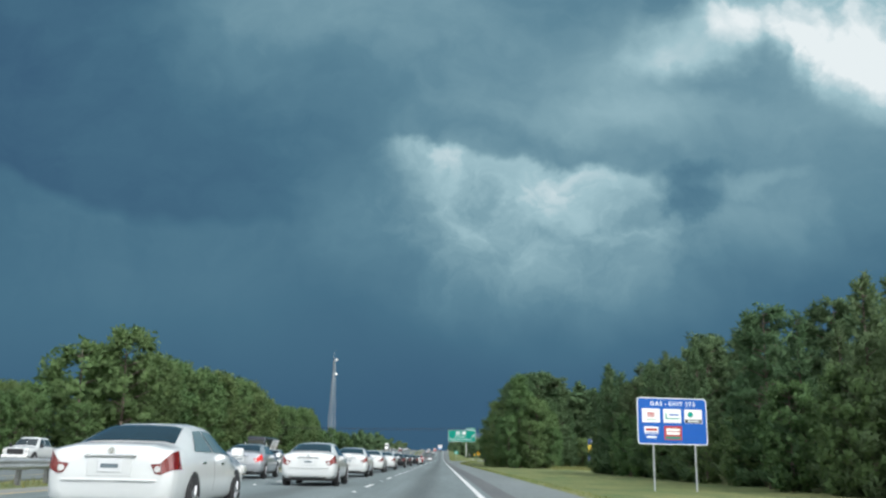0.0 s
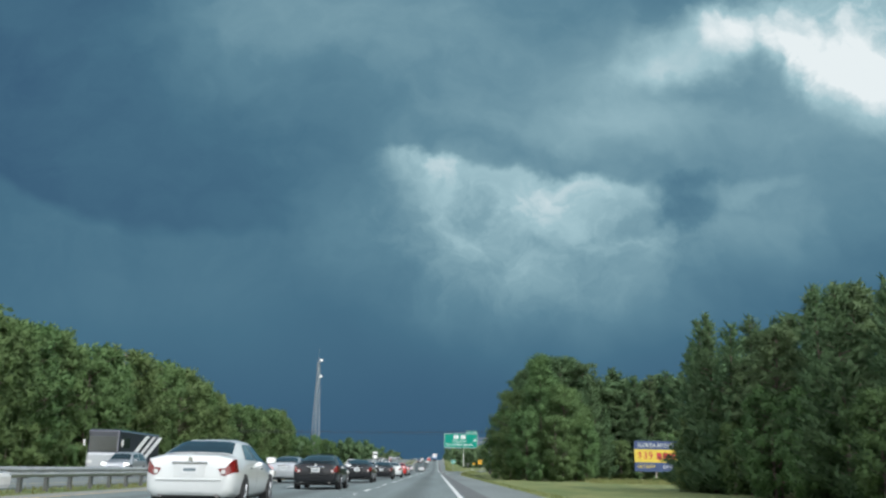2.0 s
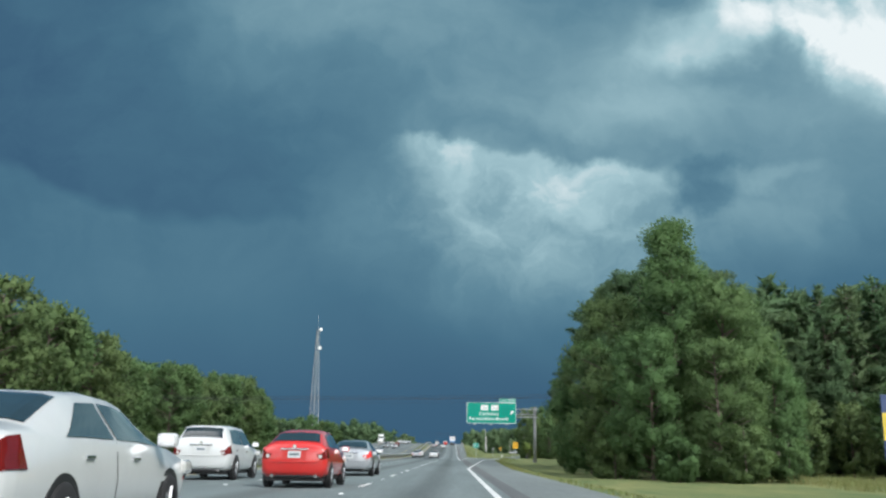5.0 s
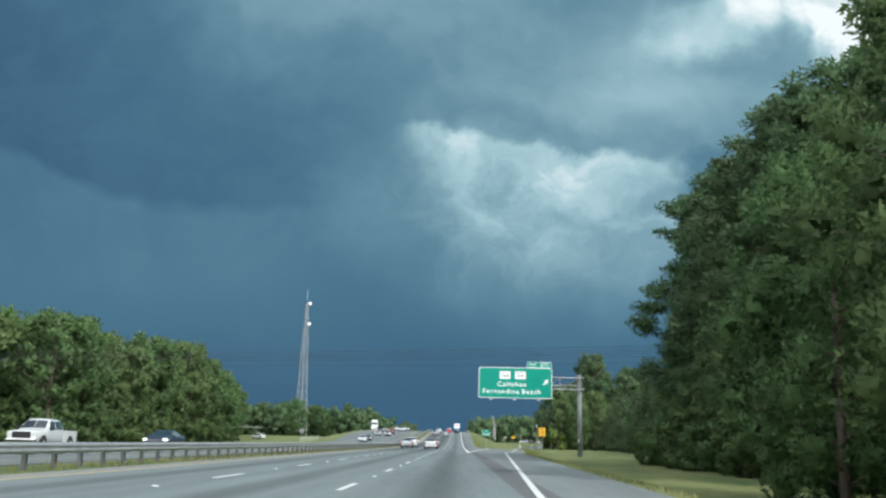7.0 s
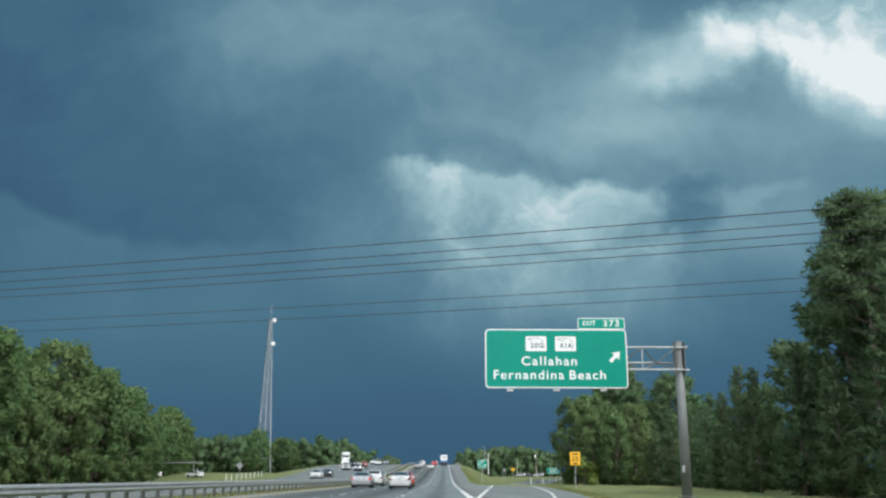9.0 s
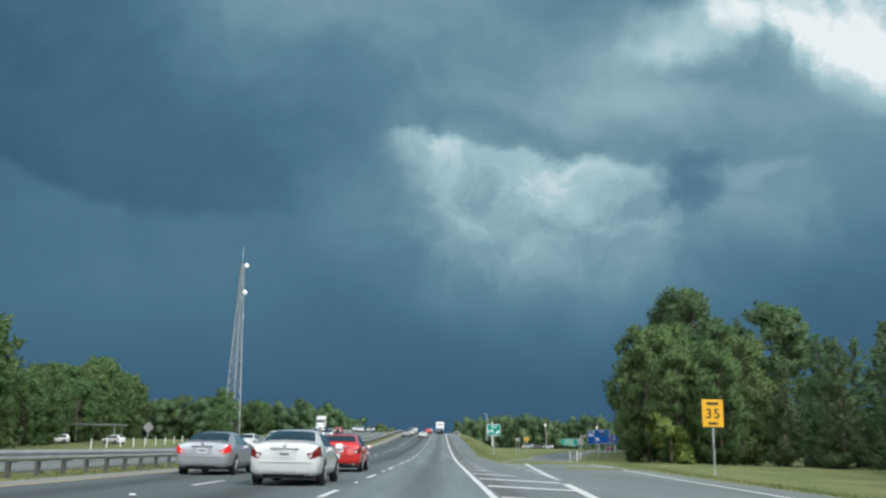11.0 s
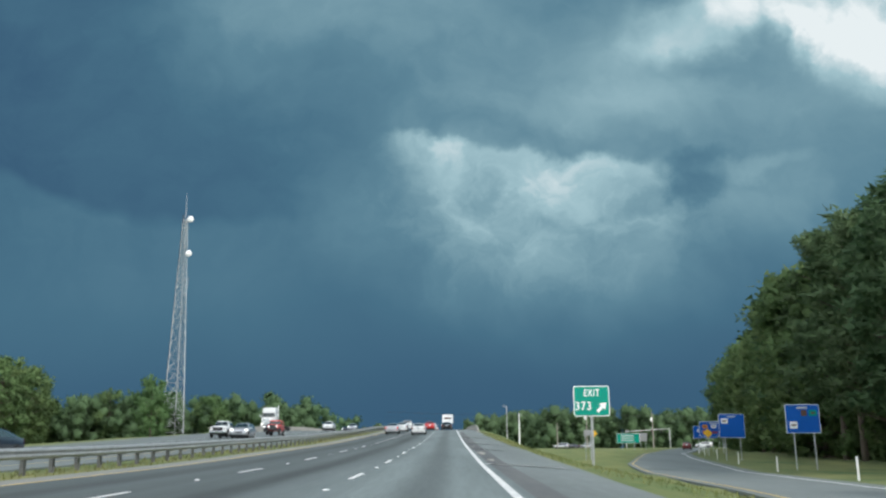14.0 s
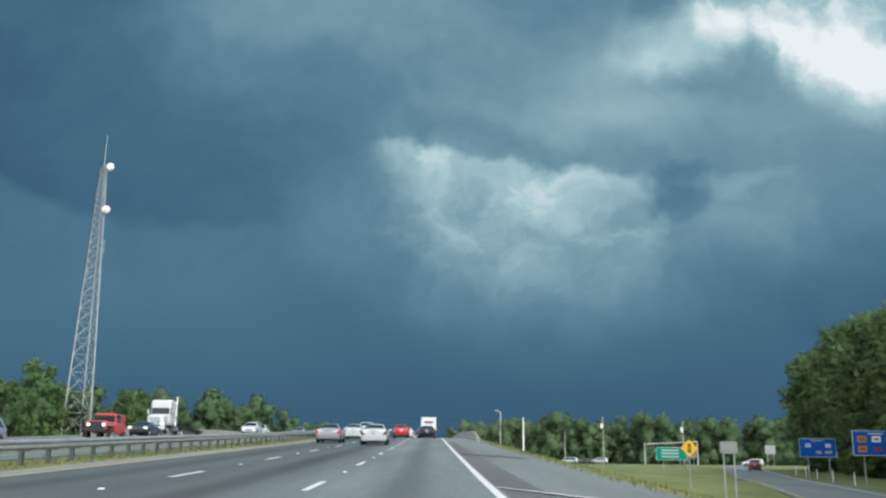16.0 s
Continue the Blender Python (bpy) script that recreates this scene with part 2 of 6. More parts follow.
def lane_wear(m, origin, width):
    """Darkens the middle of each lane, where oil drips, and pales the wheel tracks, along the road."""
    t = m.node_tree
    b = t.nodes["Principled BSDF"]
    src = b.inputs["Base Color"].links[0].from_socket
    tc = t.nodes.new("ShaderNodeTexCoord").outputs["Object"]
    sx = t.nodes.new("ShaderNodeSeparateXYZ")
    link(t, tc, sx.inputs[0])

    def op(kind, a, c):
        n = t.nodes.new("ShaderNodeMath")
        n.operation = kind
        for k, v in enumerate((a, c)):
            if isinstance(v, (int, float)):
                n.inputs[k].default_value = v
            else:
                link(t, v, n.inputs[k])
        return n.outputs[0]

    f = op("FRACT", op("DIVIDE", op("SUBTRACT", sx.outputs[0], origin), width), 0.0)
    d = op("ABSOLUTE", op("SUBTRACT", f, 0.5), 0.0)
    r = t.nodes.new("ShaderNodeMapRange")
    r.interpolation_type = "SMOOTHSTEP"
    r.inputs["From Min"].default_value, r.inputs["From Max"].default_value = 0.02, 0.22
    r.inputs["To Min"].default_value, r.inputs["To Max"].default_value = 0.66, 1.08
    link(t, d, r.inputs["Value"])
    mx = t.nodes.new("ShaderNodeMix")
    mx.data_type, mx.blend_type = "RGBA", "MULTIPLY"
    mx.inputs["Factor"].default_value = 1.0
    link(t, src, mx.inputs[6])
    ends = []
    for sock, lo_, hi_ in ((sx.outputs[0], -4.5, -1.5), (sx.outputs[1], 305.0, 280.0)):
        q = t.nodes.new("ShaderNodeMapRange")
        q.interpolation_type = "SMOOTHSTEP"
        q.inputs["From Min"].default_value, q.inputs["From Max"].default_value = min(lo_, hi_), max(lo_, hi_)
        q.inputs["To Min"].default_value, q.inputs["To Max"].default_value = (1.0, 0.0) if lo_ < hi_ else (0.0, 1.0)
        link(t, sock, q.inputs["Value"])
        ends.append(q.outputs[0])
    # darker asphalt tone in the passing lanes of the rise
    dark = op("SUBTRACT", 1.0, op("MULTIPLY", op("MULTIPLY", ends[0], ends[1]), 0.46))
    link(t, op("MULTIPLY", r.outputs[0], dark), mx.inputs[7])
    link(t, mx.outputs[2], b.inputs["Base Color"])


lane_wear(ASPHALT, -2.46, 3.70)
SHOULDER = mat("shoulder_asphalt", (0.168, 0.196, 0.194), 0.9, second=(0.114, 0.135, 0.134), scale=0.35, bump=0.3, bump_scale=50, stretch=(1, 0.12, 1), fine=6)
INNER = mat("inner_shoulder_asphalt", (0.235, 0.240, 0.225), 0.9, second=(0.165, 0.172, 0.164), scale=0.5, bump=0.3, bump_scale=50, stretch=(1, 0.10, 1), fine=7)
DARKPATCH = mat("new_asphalt", (0.070, 0.077, 0.080), 0.85, second=(0.115, 0.122, 0.122), scale=0.3, stretch=(1, 0.1, 1), fine=5)
OPPOSITE = mat("worn_asphalt", (0.130, 0.155, 0.155), 0.9, second=(0.100, 0.120, 0.120), scale=0.5, stretch=(1, 0.06, 1), fine=6)
PAINT_W = mat("white_road_paint", (0.72, 0.73, 0.72), 0.6, second=(0.5, 0.51, 0.5), scale=2.5, fine=14)
PAINT_Y = mat("yellow_road_paint", (0.62, 0.42, 0.10), 0.6, second=(0.42, 0.33, 0.14), scale=2.5, fine=14)
GRASS = mat("mown_grass", (0.060, 0.108, 0.028), 0.95, second=(0.178, 0.182, 0.062), scale=0.30, fine=2.6, stretch=(1, 0.35, 1), bump=0.8, bump_scale=9)
BLADES = mat("grass_blades", (0.10, 0.145, 0.040), 0.9, second=(0.19, 0.180, 0.066), scale=0.3, fine=3, island=True)
PINE = mat("pine_needles", (0.110, 0.186, 0.082), 0.85, second=(0.088, 0.158, 0.072), scale=0.25, island=True, fine=3, translucent=0.45)
LEAF = mat("oak_leaves", (0.135, 0.222, 0.080), 0.85, second=(0.106, 0.186, 0.070), scale=0.25, island=True, fine=2, translucent=0.48)
BRIGHTLEAF = mat("young_leaves", (0.15, 0.23, 0.045), 0.75, second=(0.11, 0.18, 0.04), scale=0.5, island=True, fine=2, translucent=0.3)
BARK = mat("pine_bark", (0.20, 0.16, 0.13), 0.95, second=(0.10, 0.08, 0.065), scale=2, stretch=(3, 3, 0.5), bump=0.8, bump_scale=12, fine=9)
GALV = mat("galvanised_steel", (0.44, 0.47, 0.48), 0.55, 0.55, second=(0.33, 0.35, 0.35), scale=3, fine=25)
POSTSTEEL = mat("weathered_steel", (0.22, 0.23, 0.23), 0.6, 0.4, second=(0.14, 0.13, 0.12), scale=4, fine=30)
MASTSTEEL = mat("darkened_steel", (0.235, 0.255, 0.255), 0.65, 0.35, second=(0.15, 0.16, 0.155), scale=1.5, stretch=(1, 1, 0.4), fine=14)
ALUM = mat("dull_aluminium", (0.52, 0.53, 0.53), 0.5, 0.6, second=(0.4, 0.4, 0.4), scale=2, fine=20)
CONCRETE = mat("concrete", (0.34, 0.33, 0.295), 0.9, second=(0.25, 0.245, 0.22), scale=0.8, bump=0.3, fine=12)
SIGN_GREEN = mat("green_sheeting", (0.0, 0.262, 0.188), 0.42, vary=0.1, scale=0.6, fine=3)
SIGN_BLUE = mat("blue_sheeting", (0.008, 0.10, 0.42), 0.4, vary=0.12, scale=0.6, fine=3)
SIGN_WHITE = mat("white_sheeting", (0.82, 0.84, 0.83), 0.4, vary=0.08, scale=0.8, fine=6)
SIGN_YELLOW = mat("yellow_sheeting", (0.80, 0.44, 0.02), 0.4, vary=0.1, scale=0.8, fine=6)
SIGN_BACK = mat("bare_sign_back", (0.32, 0.33, 0.33), 0.5, 0.5, vary=0.2, scale=1, fine=6)
for m_ in (SIGN_GREEN, SIGN_BLUE):
    m_.node_tree.nodes["Principled BSDF"].inputs["Specular IOR Level"].default_value = 0.2
SIGN_BLACK = mat("black_lettering", (0.02, 0.02, 0.02), 0.5, vary=0.1)
SIGN_RED = mat("red_print", (0.42, 0.03, 0.03), 0.5, vary=0.15)
SIGN_BROWN = mat("brown_print", (0.10, 0.05, 0.03), 0.5, vary=0.15)
BOARD_BLUE = mat("faded_navy_vinyl", (0.035, 0.065, 0.16), 0.55, vary=0.25, scale=0.7, fine=4)
BOARD_YELLOW = mat("faded_yellow_vinyl", (0.62, 0.47, 0.05), 0.55, vary=0.2, scale=0.7, fine=4)
BOARD_TEXT = mat("pale_vinyl", (0.50, 0.52, 0.50), 0.55, vary=0.2, scale=0.8, fine=4)
WOODPOLE = mat("grey_pole_wood", (0.34, 0.31, 0.27), 0.9, second=(0.22, 0.2, 0.17), scale=2, stretch=(2, 2, 0.3), fine=10)
CABLE = mat("black_cable", (0.03, 0.03, 0.035), 0.6, vary=0.1)
TYRE = mat("tyre_rubber", (0.025, 0.025, 0.026), 0.85, vary=0.3)
RIM = mat("alloy_rim", (0.5, 0.51, 0.52), 0.35, 0.8, vary=0.15)
GLASS = mat("tinted_car_glass", (0.018, 0.028, 0.030), 0.06, vary=0.2, clear=1.0)
TRIM = mat("black_trim", (0.02, 0.02, 0.021), 0.5, vary=0.2)
CHROME = mat("chrome", (0.7, 0.71, 0.72), 0.15, 1.0, vary=0.1)
LAMP_RED = mat("red_lamp_lens", (0.17, 0.012, 0.012), 0.15, vary=0.2, clear=0.8)
LAMP_CLEAR = mat("clear_lamp_lens", (0.62, 0.62, 0.60), 0.15, vary=0.2, clear=0.8)
LAMP_ON = mat("lit_headlamp", (0.8, 0.8, 0.78), 0.2, vary=0.05, emit=((1.0, 0.97, 0.9), 1.3))
BRAKE_ON = mat("lit_brake_lamp", (0.5, 0.02, 0.02), 0.2, vary=0.05, emit=((1.0, 0.05, 0.03), 0.30))
PLATE = mat("plate_white", (0.62, 0.64, 0.64), 0.5, vary=0.1)
PLATE_BAR = mat("plate_lettering", (0.12, 0.16, 0.18), 0.5, vary=0.1)


def paint(name, colour, metal=0.0):
    return mat(name, colour, 0.30, metal, vary=0.06, scale=1.5, clear=0.9, fine=8)


CAR_WHITE = paint("white_car_paint", (0.60, 0.62, 0.61))
CAR_SILVER = paint("silver_car_paint", (0.42, 0.44, 0.46), 0.5)
CAR_RED = paint("red_car_paint", (0.55, 0.022, 0.018))
CAR_BLACK = paint("black_car_paint", (0.012, 0.013, 0.015))
for k_, v_ in (("Coat Weight", 0.35), ("Specular IOR Level", 0.30)):
    CAR_BLACK.node_tree.nodes["Principled BSDF"].inputs[k_].default_value = v_
CAR_DARK = paint("dark_blue_grey_paint", (0.03, 0.035, 0.05), 0.3)
CAR_BLUE = paint("blue_truck_paint", (0.10, 0.25, 0.48))
CAR_MAROON = paint("maroon_paint", (0.16, 0.02, 0.02))
BOX_WHITE = mat("white_box_panel", (0.74, 0.75, 0.74), 0.5, vary=0.1, scale=0.8, fine=5)

# ---- ground profile ----
_ys = np.arange(-400.0, 5001.0, 2.0)
_z = np.interp(_ys, (-20, 220, 300, 340, 380, 420, 460, 500, 540, 580, 620, 660, 700, 760, 850, 1000),
               (0, 0.57, 0.87, 1.02, 1.24, 2.01, 3.14, 4.6, 6.2, 7.3, 7.8, 7.9, 7.5, 6.0, 3.0, 2.0))
_k = np.hanning(13)
_z = np.convolve(np.pad(_z, 6, mode="edge"), _k / _k.sum(), mode="valid")


def road_z(y):
    """Height of the highway's surface."""
    return float(np.interp(y, _ys, _z))


def low_z(y):
    """Height of the ground and the ramp to the right of the highway."""
    return float(np.interp(y, (-100, 0, 100, 180, 260, 330, 373, 395, 415, 450, 485, 520, 545, 600, 640, 700, 900, 1200),
                           (-0.9, -0.9, -0.6, -0.4, 0.1, 0.7, 1.05, 1.15, 1.15, 1.0, 1.5, 2.2, 2.3, 3.0, 3.4, 3.8, 3.2, 1.0)))


def ramp_left(y):
    return float(np.interp(y, (200, 386, 389, 397, 418, 455, 472, 495, 540, 587, 640, 690), (3.9, 3.9, 6.0, 6.5, 9.5, 14.0, 16.4, 21.8, 33, 47, 63, 78)))


def ramp_right(y):
    return float(np.interp(y, (200, 212, 294, 313, 345, 365, 393, 415, 432, 460, 495, 520, 560, 600, 640, 690),
                           (4.0, 4.3, 6.9, 8.6, 10.6, 11.8, 13.2, 15.0, 18.0, 23.0, 29.4, 34.6, 46.5, 58.5, 71, 87)))


def ground_z(x, y):
    a, b = road_z(y), low_z(y)
    if x < -38.5:
        c = min(a, 0.55 * a + 0.1)
        f = min(1.0, (-38.5 - x) / 10.0)
        return a + (c - a) * f * f * (3 - 2 * f)
    edge = 4.4 if (y < 200 or y > 386) else ramp_right(y) + 0.3
    if x > edge:
        f = min(1.0, (x - edge) / max(3.0, 3.2 * abs(a - b)))
        return a + (b - a) * f * f * (3 - 2 * f)
    return a


# ---- mesh helpers ----


def mesh_ob(name, verts, faces, material=None, parent=None, smooth=False, label=""):
    me = bpy.data.meshes.new(name)
    me.from_pydata([tuple(v) for v in verts], [], [tuple(f) for f in faces])
    if material:
        me.materials.append(material)
    if smooth:
        me.polygons.foreach_set("use_smooth", [True] * len(me.polygons))
    ob = new(name, me)
    if parent is not None:
        ob.parent = parent
    if label:
        ob["label"] = label
    return ob


def part(name, bm, material, parent, label="", smooth=False):
    me = bpy.data.meshes.new(name)
    bm.normal_update()
    bm.to_mesh(me)
    bm.free()
    me.materials.append(material)
    if smooth:
        me.polygons.foreach_set("use_smooth", [True] * len(me.polygons))
    ob = new(name, me)
    ob.parent = parent
    if label:
        ob["label"] = label
    return ob


def thing(name, m, label, category, group="", kind=""):
    ob = new(name)
    ob.matrix_world = m
    return tagged(ob, label, category, group, kind)


def box_bm(cx, cy, cz, sx, sy, sz, bevel=0.0, bm=None):
    own = bmesh.new()
    bmesh.ops.create_cube(own, size=1.0, matrix=Matrix.LocRotScale((cx, cy, cz), None, (sx, sy, sz)))
    if bevel:
        bmesh.ops.bevel(own, geom=own.edges[:], offset=bevel, segments=2, affect="EDGES", profile=0.5)
    if bm is None:
        return own
    me = bpy.data.meshes.new("tmp")
    own.to_mesh(me)
    own.free()
    bm.from_mesh(me)
    bpy.data.meshes.remove(me)
    return bm


def tube_bm(a, b, ra, rb=None, n=10, bm=None):
    """A tapered round bar from a to b."""
    bm = bm or bmesh.new()
    a, b = Vector(a), Vector(b)
    m = Matrix.Translation((a + b) / 2) @ (b - a).to_track_quat("Z", "Y").to_matrix().to_4x4()
    bmesh.ops.create_cone(bm, cap_ends=True, segments=n, radius1=ra, radius2=ra if rb is None else rb, depth=(b - a).length, matrix=m)
    return bm


def strip(name, xl, xr, y0, y1, step, dz, material, zf=road_z, label="", category="", skirt=0.0, parent=None):
    """A ribbon of road surface between the lines xl(y) and xr(y), with a skirt at its edges."""
    n = max(2, int(round((y1 - y0) / step)) + 1)
    v, f = [], []
    for i in range(n):
        y = y0 + (y1 - y0) * i / (n - 1)
        a, b, z = xl(y), xr(y), zf(y) + dz
        v += [(a, y, z - skirt), (a, y, z), (b, y, z), (b, y, z - skirt)]
    for i in range(n - 1):
        k = 4 * i
        for j in ((0, 1, 2) if skirt else (1,)):
            f.append((k + j, k + j + 1, k + j + 5, k + j + 4))
    ob = mesh_ob(name, v, f, material, parent)
    if label:
        tagged(ob, label, category, kind="structure")
    return ob


def const(c):
    return lambda y: c


# ---- large structure: ground, roads, markings ----
XG = [-4500, -2000, -900, -450, -250, -160, -110, -80, -66, -56, -48, -43, -40, -38.2, -35, -33, -31.5, -22, -14.2, -12.5, -11, -4, 1.2, 4.0, 4.7, 5.4, 6.2, 7,
      8, 9, 10, 11, 12, 13.5, 15, 17, 19, 22, 25, 28, 32, 36, 41, 47, 54, 62, 72, 84, 100, 130, 180, 260, 450, 900, 2000, 4500]
YG = [-1500, -400, -150] + list(range(-60, 900, 6)) + [930, 1000, 1100, 1300, 1700, 2500, 4900]


def rough_ground(x, y):
    z = ground_z(x, y)
    if x < -33 or x > 7:
        z += 0.14 * noise.noise((x * 0.11, y * 0.11, 3.0))
    under = -0.07 if (-31.6 if y < 420 else -38) < x < 4.1 and not -14 < x < -11.05 else -0.015
    if 200 < y < 700 and ramp_left(y) - 0.5 < x < ramp_right(y) + 0.5:
        under = -0.09
    return z + under


gv = [(x, y, rough_ground(x, y)) for y in YG for x in XG]
nx = len(XG)
gf = [(j * nx + i, j * nx + i + 1, (j + 1) * nx + i + 1, (j + 1) * nx + i) for j in range(len(YG) - 1) for i in range(nx - 1)]
ground = mesh_ob("ground", gv, gf, GRASS, smooth=True)
tagged(ground, "mown yellow-green roadside grass rolling to the woods", "ground", kind="structure")

strip("road", const(-9.75), const(1.35), -80, 1500, 5, 0.0, ASPHALT, label="grey three-lane highway asphalt with darker wheel tracks", category="road", skirt=0.1)
strip("road_shoulder_left", const(-11.0), const(-9.752), -80, 1500, 5, -0.002, INNER, label="grey narrow inner shoulder beside the guardrail", category="shoulder", skirt=0.1)
shoulder_edge = lambda y: float(np.interp(y, (386, 390, 402, 415, 440, 480), (4.0, 3.5, 3.45, 3.9, 4.3, 4.5)))
strip("road_shoulder_right", const(1.352), shoulder_edge, -80, 1500, 5, -0.003, SHOULDER, label="pale grey outer road shoulder beside the grass", category="shoulder", skirt=0.1)
strip("shoulder_patch", lambda y: 1.30 + 0.08 * math.sin(y * 0.05), lambda y: 1.92 + 0.12 * math.sin(y * 0.031), -80, 520, 4, 0.003, DARKPATCH, label="darker strip of patched asphalt along the shoulder", category="road patch")
strip("opposite_road", lambda y: -31.0 - 6.0 * min(1.0, max(0.0, (y - 420) / 80.0)), const(-14.4), -80, 1500, 5, 0.0, OPPOSITE, label="pale worn asphalt of the oncoming carriageway", category="road", skirt=0.1)


def ramp_z(y):
    f = min(1.0, max(0.0, (y - 330) / 70.0))
    return road_z(y) * (1 - f) + low_z(y) * f


strip("exit_ramp", ramp_left, ramp_right, 200, 690, 4, 0.001, SHOULDER, zf=ramp_z, label="grey asphalt exit ramp curving away from the highway", category="ramp", skirt=0.12)


def marking(name, label, category="road marking"):
    return thing(name, Matrix.Identity(4), label, category, kind="structure")


def dash_mesh(length, width):
    me = bpy.data.meshes.new("dash")
    a, b = width / 2, length / 2
    me.from_pydata([(-a, -b, 0), (a, -b, 0), (a, b, 0), (-a, b, 0), (-a, -b, 0.006), (a, -b, 0.006), (a, b, 0.006), (-a, b, 0.006)], [],
                   [(4, 5, 6, 7), (0, 1, 5, 4), (1, 2, 6, 5), (2, 3, 7, 6), (3, 0, 4, 7)])
    me.materials.append(PAINT_W)
    return me


DASH = dash_mesh(3.05, 0.13)
STUD = bpy.data.meshes.new("stud")
STUD.from_pydata([(-0.06, -0.05, 0), (0.06, -0.05, 0), (0.06, 0.05, 0), (-0.06, 0.05, 0), (-0.04, -0.02, 0.018), (0.04, -0.02, 0.018), (0.04, 0.02, 0.018), (-0.04, 0.02, 0.018)], [],
                 [(4, 5, 6, 7), (0, 1, 5, 4), (1, 2, 6, 5), (2, 3, 7, 6), (3, 0, 4, 7)])
STUD.materials.append(SIGN_WHITE)


def on_road(x, y, dz=0.002, turn=0.0):
    pitch = math.degrees(math.atan2(road_z(y + 2) - road_z(y - 2), 4.0))
    return pose(x, y, road_z(y) + dz, pitch, 0, turn)


for name, x, off in (("lane_line", -2.46, 7.9), ("lane_line", -6.16, 0.1), ("opposite_lane_line", -20.2, 2.0), ("opposite_lane_line", -23.9, 6.0)):
    row = marking(name, "broken white lane line of painted dashes with reflectors")
    for k in range(-3, 74):
        y = off + 12.19 * k
        d = new("dash", DASH)
        d.parent, d.matrix_world = row, on_road(x, y)
        if x > -10:
            s = new("stud", STUD)
            s.parent, s.matrix_world = row, on_road(x + 0.03, y + 6.1)
strip("edge_line_right", const(1.0), const(1.16), -80, 203, 4, 0.006, PAINT_W, label="solid white painted edge line", category="road marking")
strip("edge_line_gore", lambda y: 1.0 - (0.06 if y < 320 else 0), lambda y: 1.16 + (0.10 if y < 320 else 0), 289, 1400, 4, 0.006, PAINT_W, label="solid white painted edge line", category="road marking")
strip("edge_line_left", const(-9.86), const(-9.74), -80, 1400, 4, 0.006, PAINT_Y, label="solid faded yellow edge line", category="road marking")
strip("opposite_edge_line", const(-16.6), const(-16.48), -80, 1400, 4, 0.006, PAINT_Y, label="solid faded yellow edge line", category="road marking")
strip("opposite_edge_line", const(-27.7), const(-27.58), -80, 1400, 4, 0.006, PAINT_W, label="solid white painted edge line", category="road marking")
strip("exit_edge_line", lambda y: ramp_right(y) - (2.95 if y < 205 else max(1.1, 2.95 - 0.012 * (y - 205))), lambda y: ramp_right(y) - (2.79 if y < 205 else max(0.94, 2.79 - 0.012 * (y - 205))),
      203, 600, 3, 0.009, PAINT_W, zf=ramp_z, label="solid white edge line of the exit lane", category="road marking")
gore_x = lambda y: float(np.interp(y, (290, 373, 397, 418, 455, 502), (1.12, 6.2, 6.95, 9.9, 14.4, 22.6)))
strip("gore_line", lambda y: gore_x(y) - 0.12, lambda y: gore_x(y) + 0.12, 291, 384, 3, 0.008, PAINT_W, zf=ramp_z, label="wide solid white gore line", category="road marking")
strip("ramp_edge_line", lambda y: ramp_left(y) + 0.35, lambda y: ramp_left(y) + 0.47, 390, 560, 3, 0.009, PAINT_Y, zf=ramp_z, label="solid yellow line along the ramp", category="road marking")
gore = marking("gore_stripes", "white crosswise stripes painted in the gore")
for k in range(15):
    y = 384.2 - 6.0 * k
    a, b = 1.25, gore_x(y - 2.0) - 0.15
    if b > a + 0.2:
        d = 1.07 * (b - a)
        mesh_ob("stripe", [(a, y - 0.5, road_z(y) + 0.012), (b, y - d - 0.5, ramp_z(y - d) + 0.016), (b, y - d + 0.5, ramp_z(y - d) + 0.016), (a, y + 0.5, road_z(y) + 0.012)], [(0, 1, 2, 3)], PAINT_W, gore)
for y, b in ((400.2, 3.4), (419.5, 3.5), (441.8, 3.0), (459, 3.8), (484, 3.8)):
    d = 2.2 * (b - 1.2)
    mesh_ob("stripe", [(1.2, y - 0.45, road_z(y) + 0.012), (b, y - d - 0.45, road_z(y - d) + 0.012), (b, y - d + 0.45, road_z(y - d) + 0.012), (1.2, y + 0.45, road_z(y) + 0.012)], [(0, 1, 2, 3)], PAINT_W, gore)
for x0, x1, y0, y1 in ((1.30, 1.80, 430.5, 435.5), (1.45, 1.75, 422.0, 424.5), (1.30, 1.62, 446.5, 449.0)):
    ring = [(x0 + (x1 - x0) * (0.5 + 0.5 * math.cos(a_) * (0.8 + 0.25 * math.sin(3 * a_))), y0 + (y1 - y0) * (0.5 + 0.5 * math.sin(a_) * (0.85 + 0.2 * math.cos(5 * a_)))) for a_ in np.linspace(0, 2 * math.pi, 15)[:-1]]
    tagged(mesh_ob("worn_patch", [(x, y, road_z(y) + 0.008) for x, y in ring], [tuple(range(14))], CONCRETE), "pale worn patch of concrete repair in the shoulder", "road patch", kind="structure")

# ---- guardrail in the median ----
rail = thing("guardrail", Matrix.Identity(4), "long galvanised steel guardrail on dark posts", "guardrail")
PROFILE = ((0.0, 0.44), (0.035, 0.47), (0.075, 0.50), (0.075, 0.53), (0.03, 0.57), (0.03, 0.61), (0.075, 0.65), (0.075, 0.68), (0.035, 0.71), (0.0, 0.74))


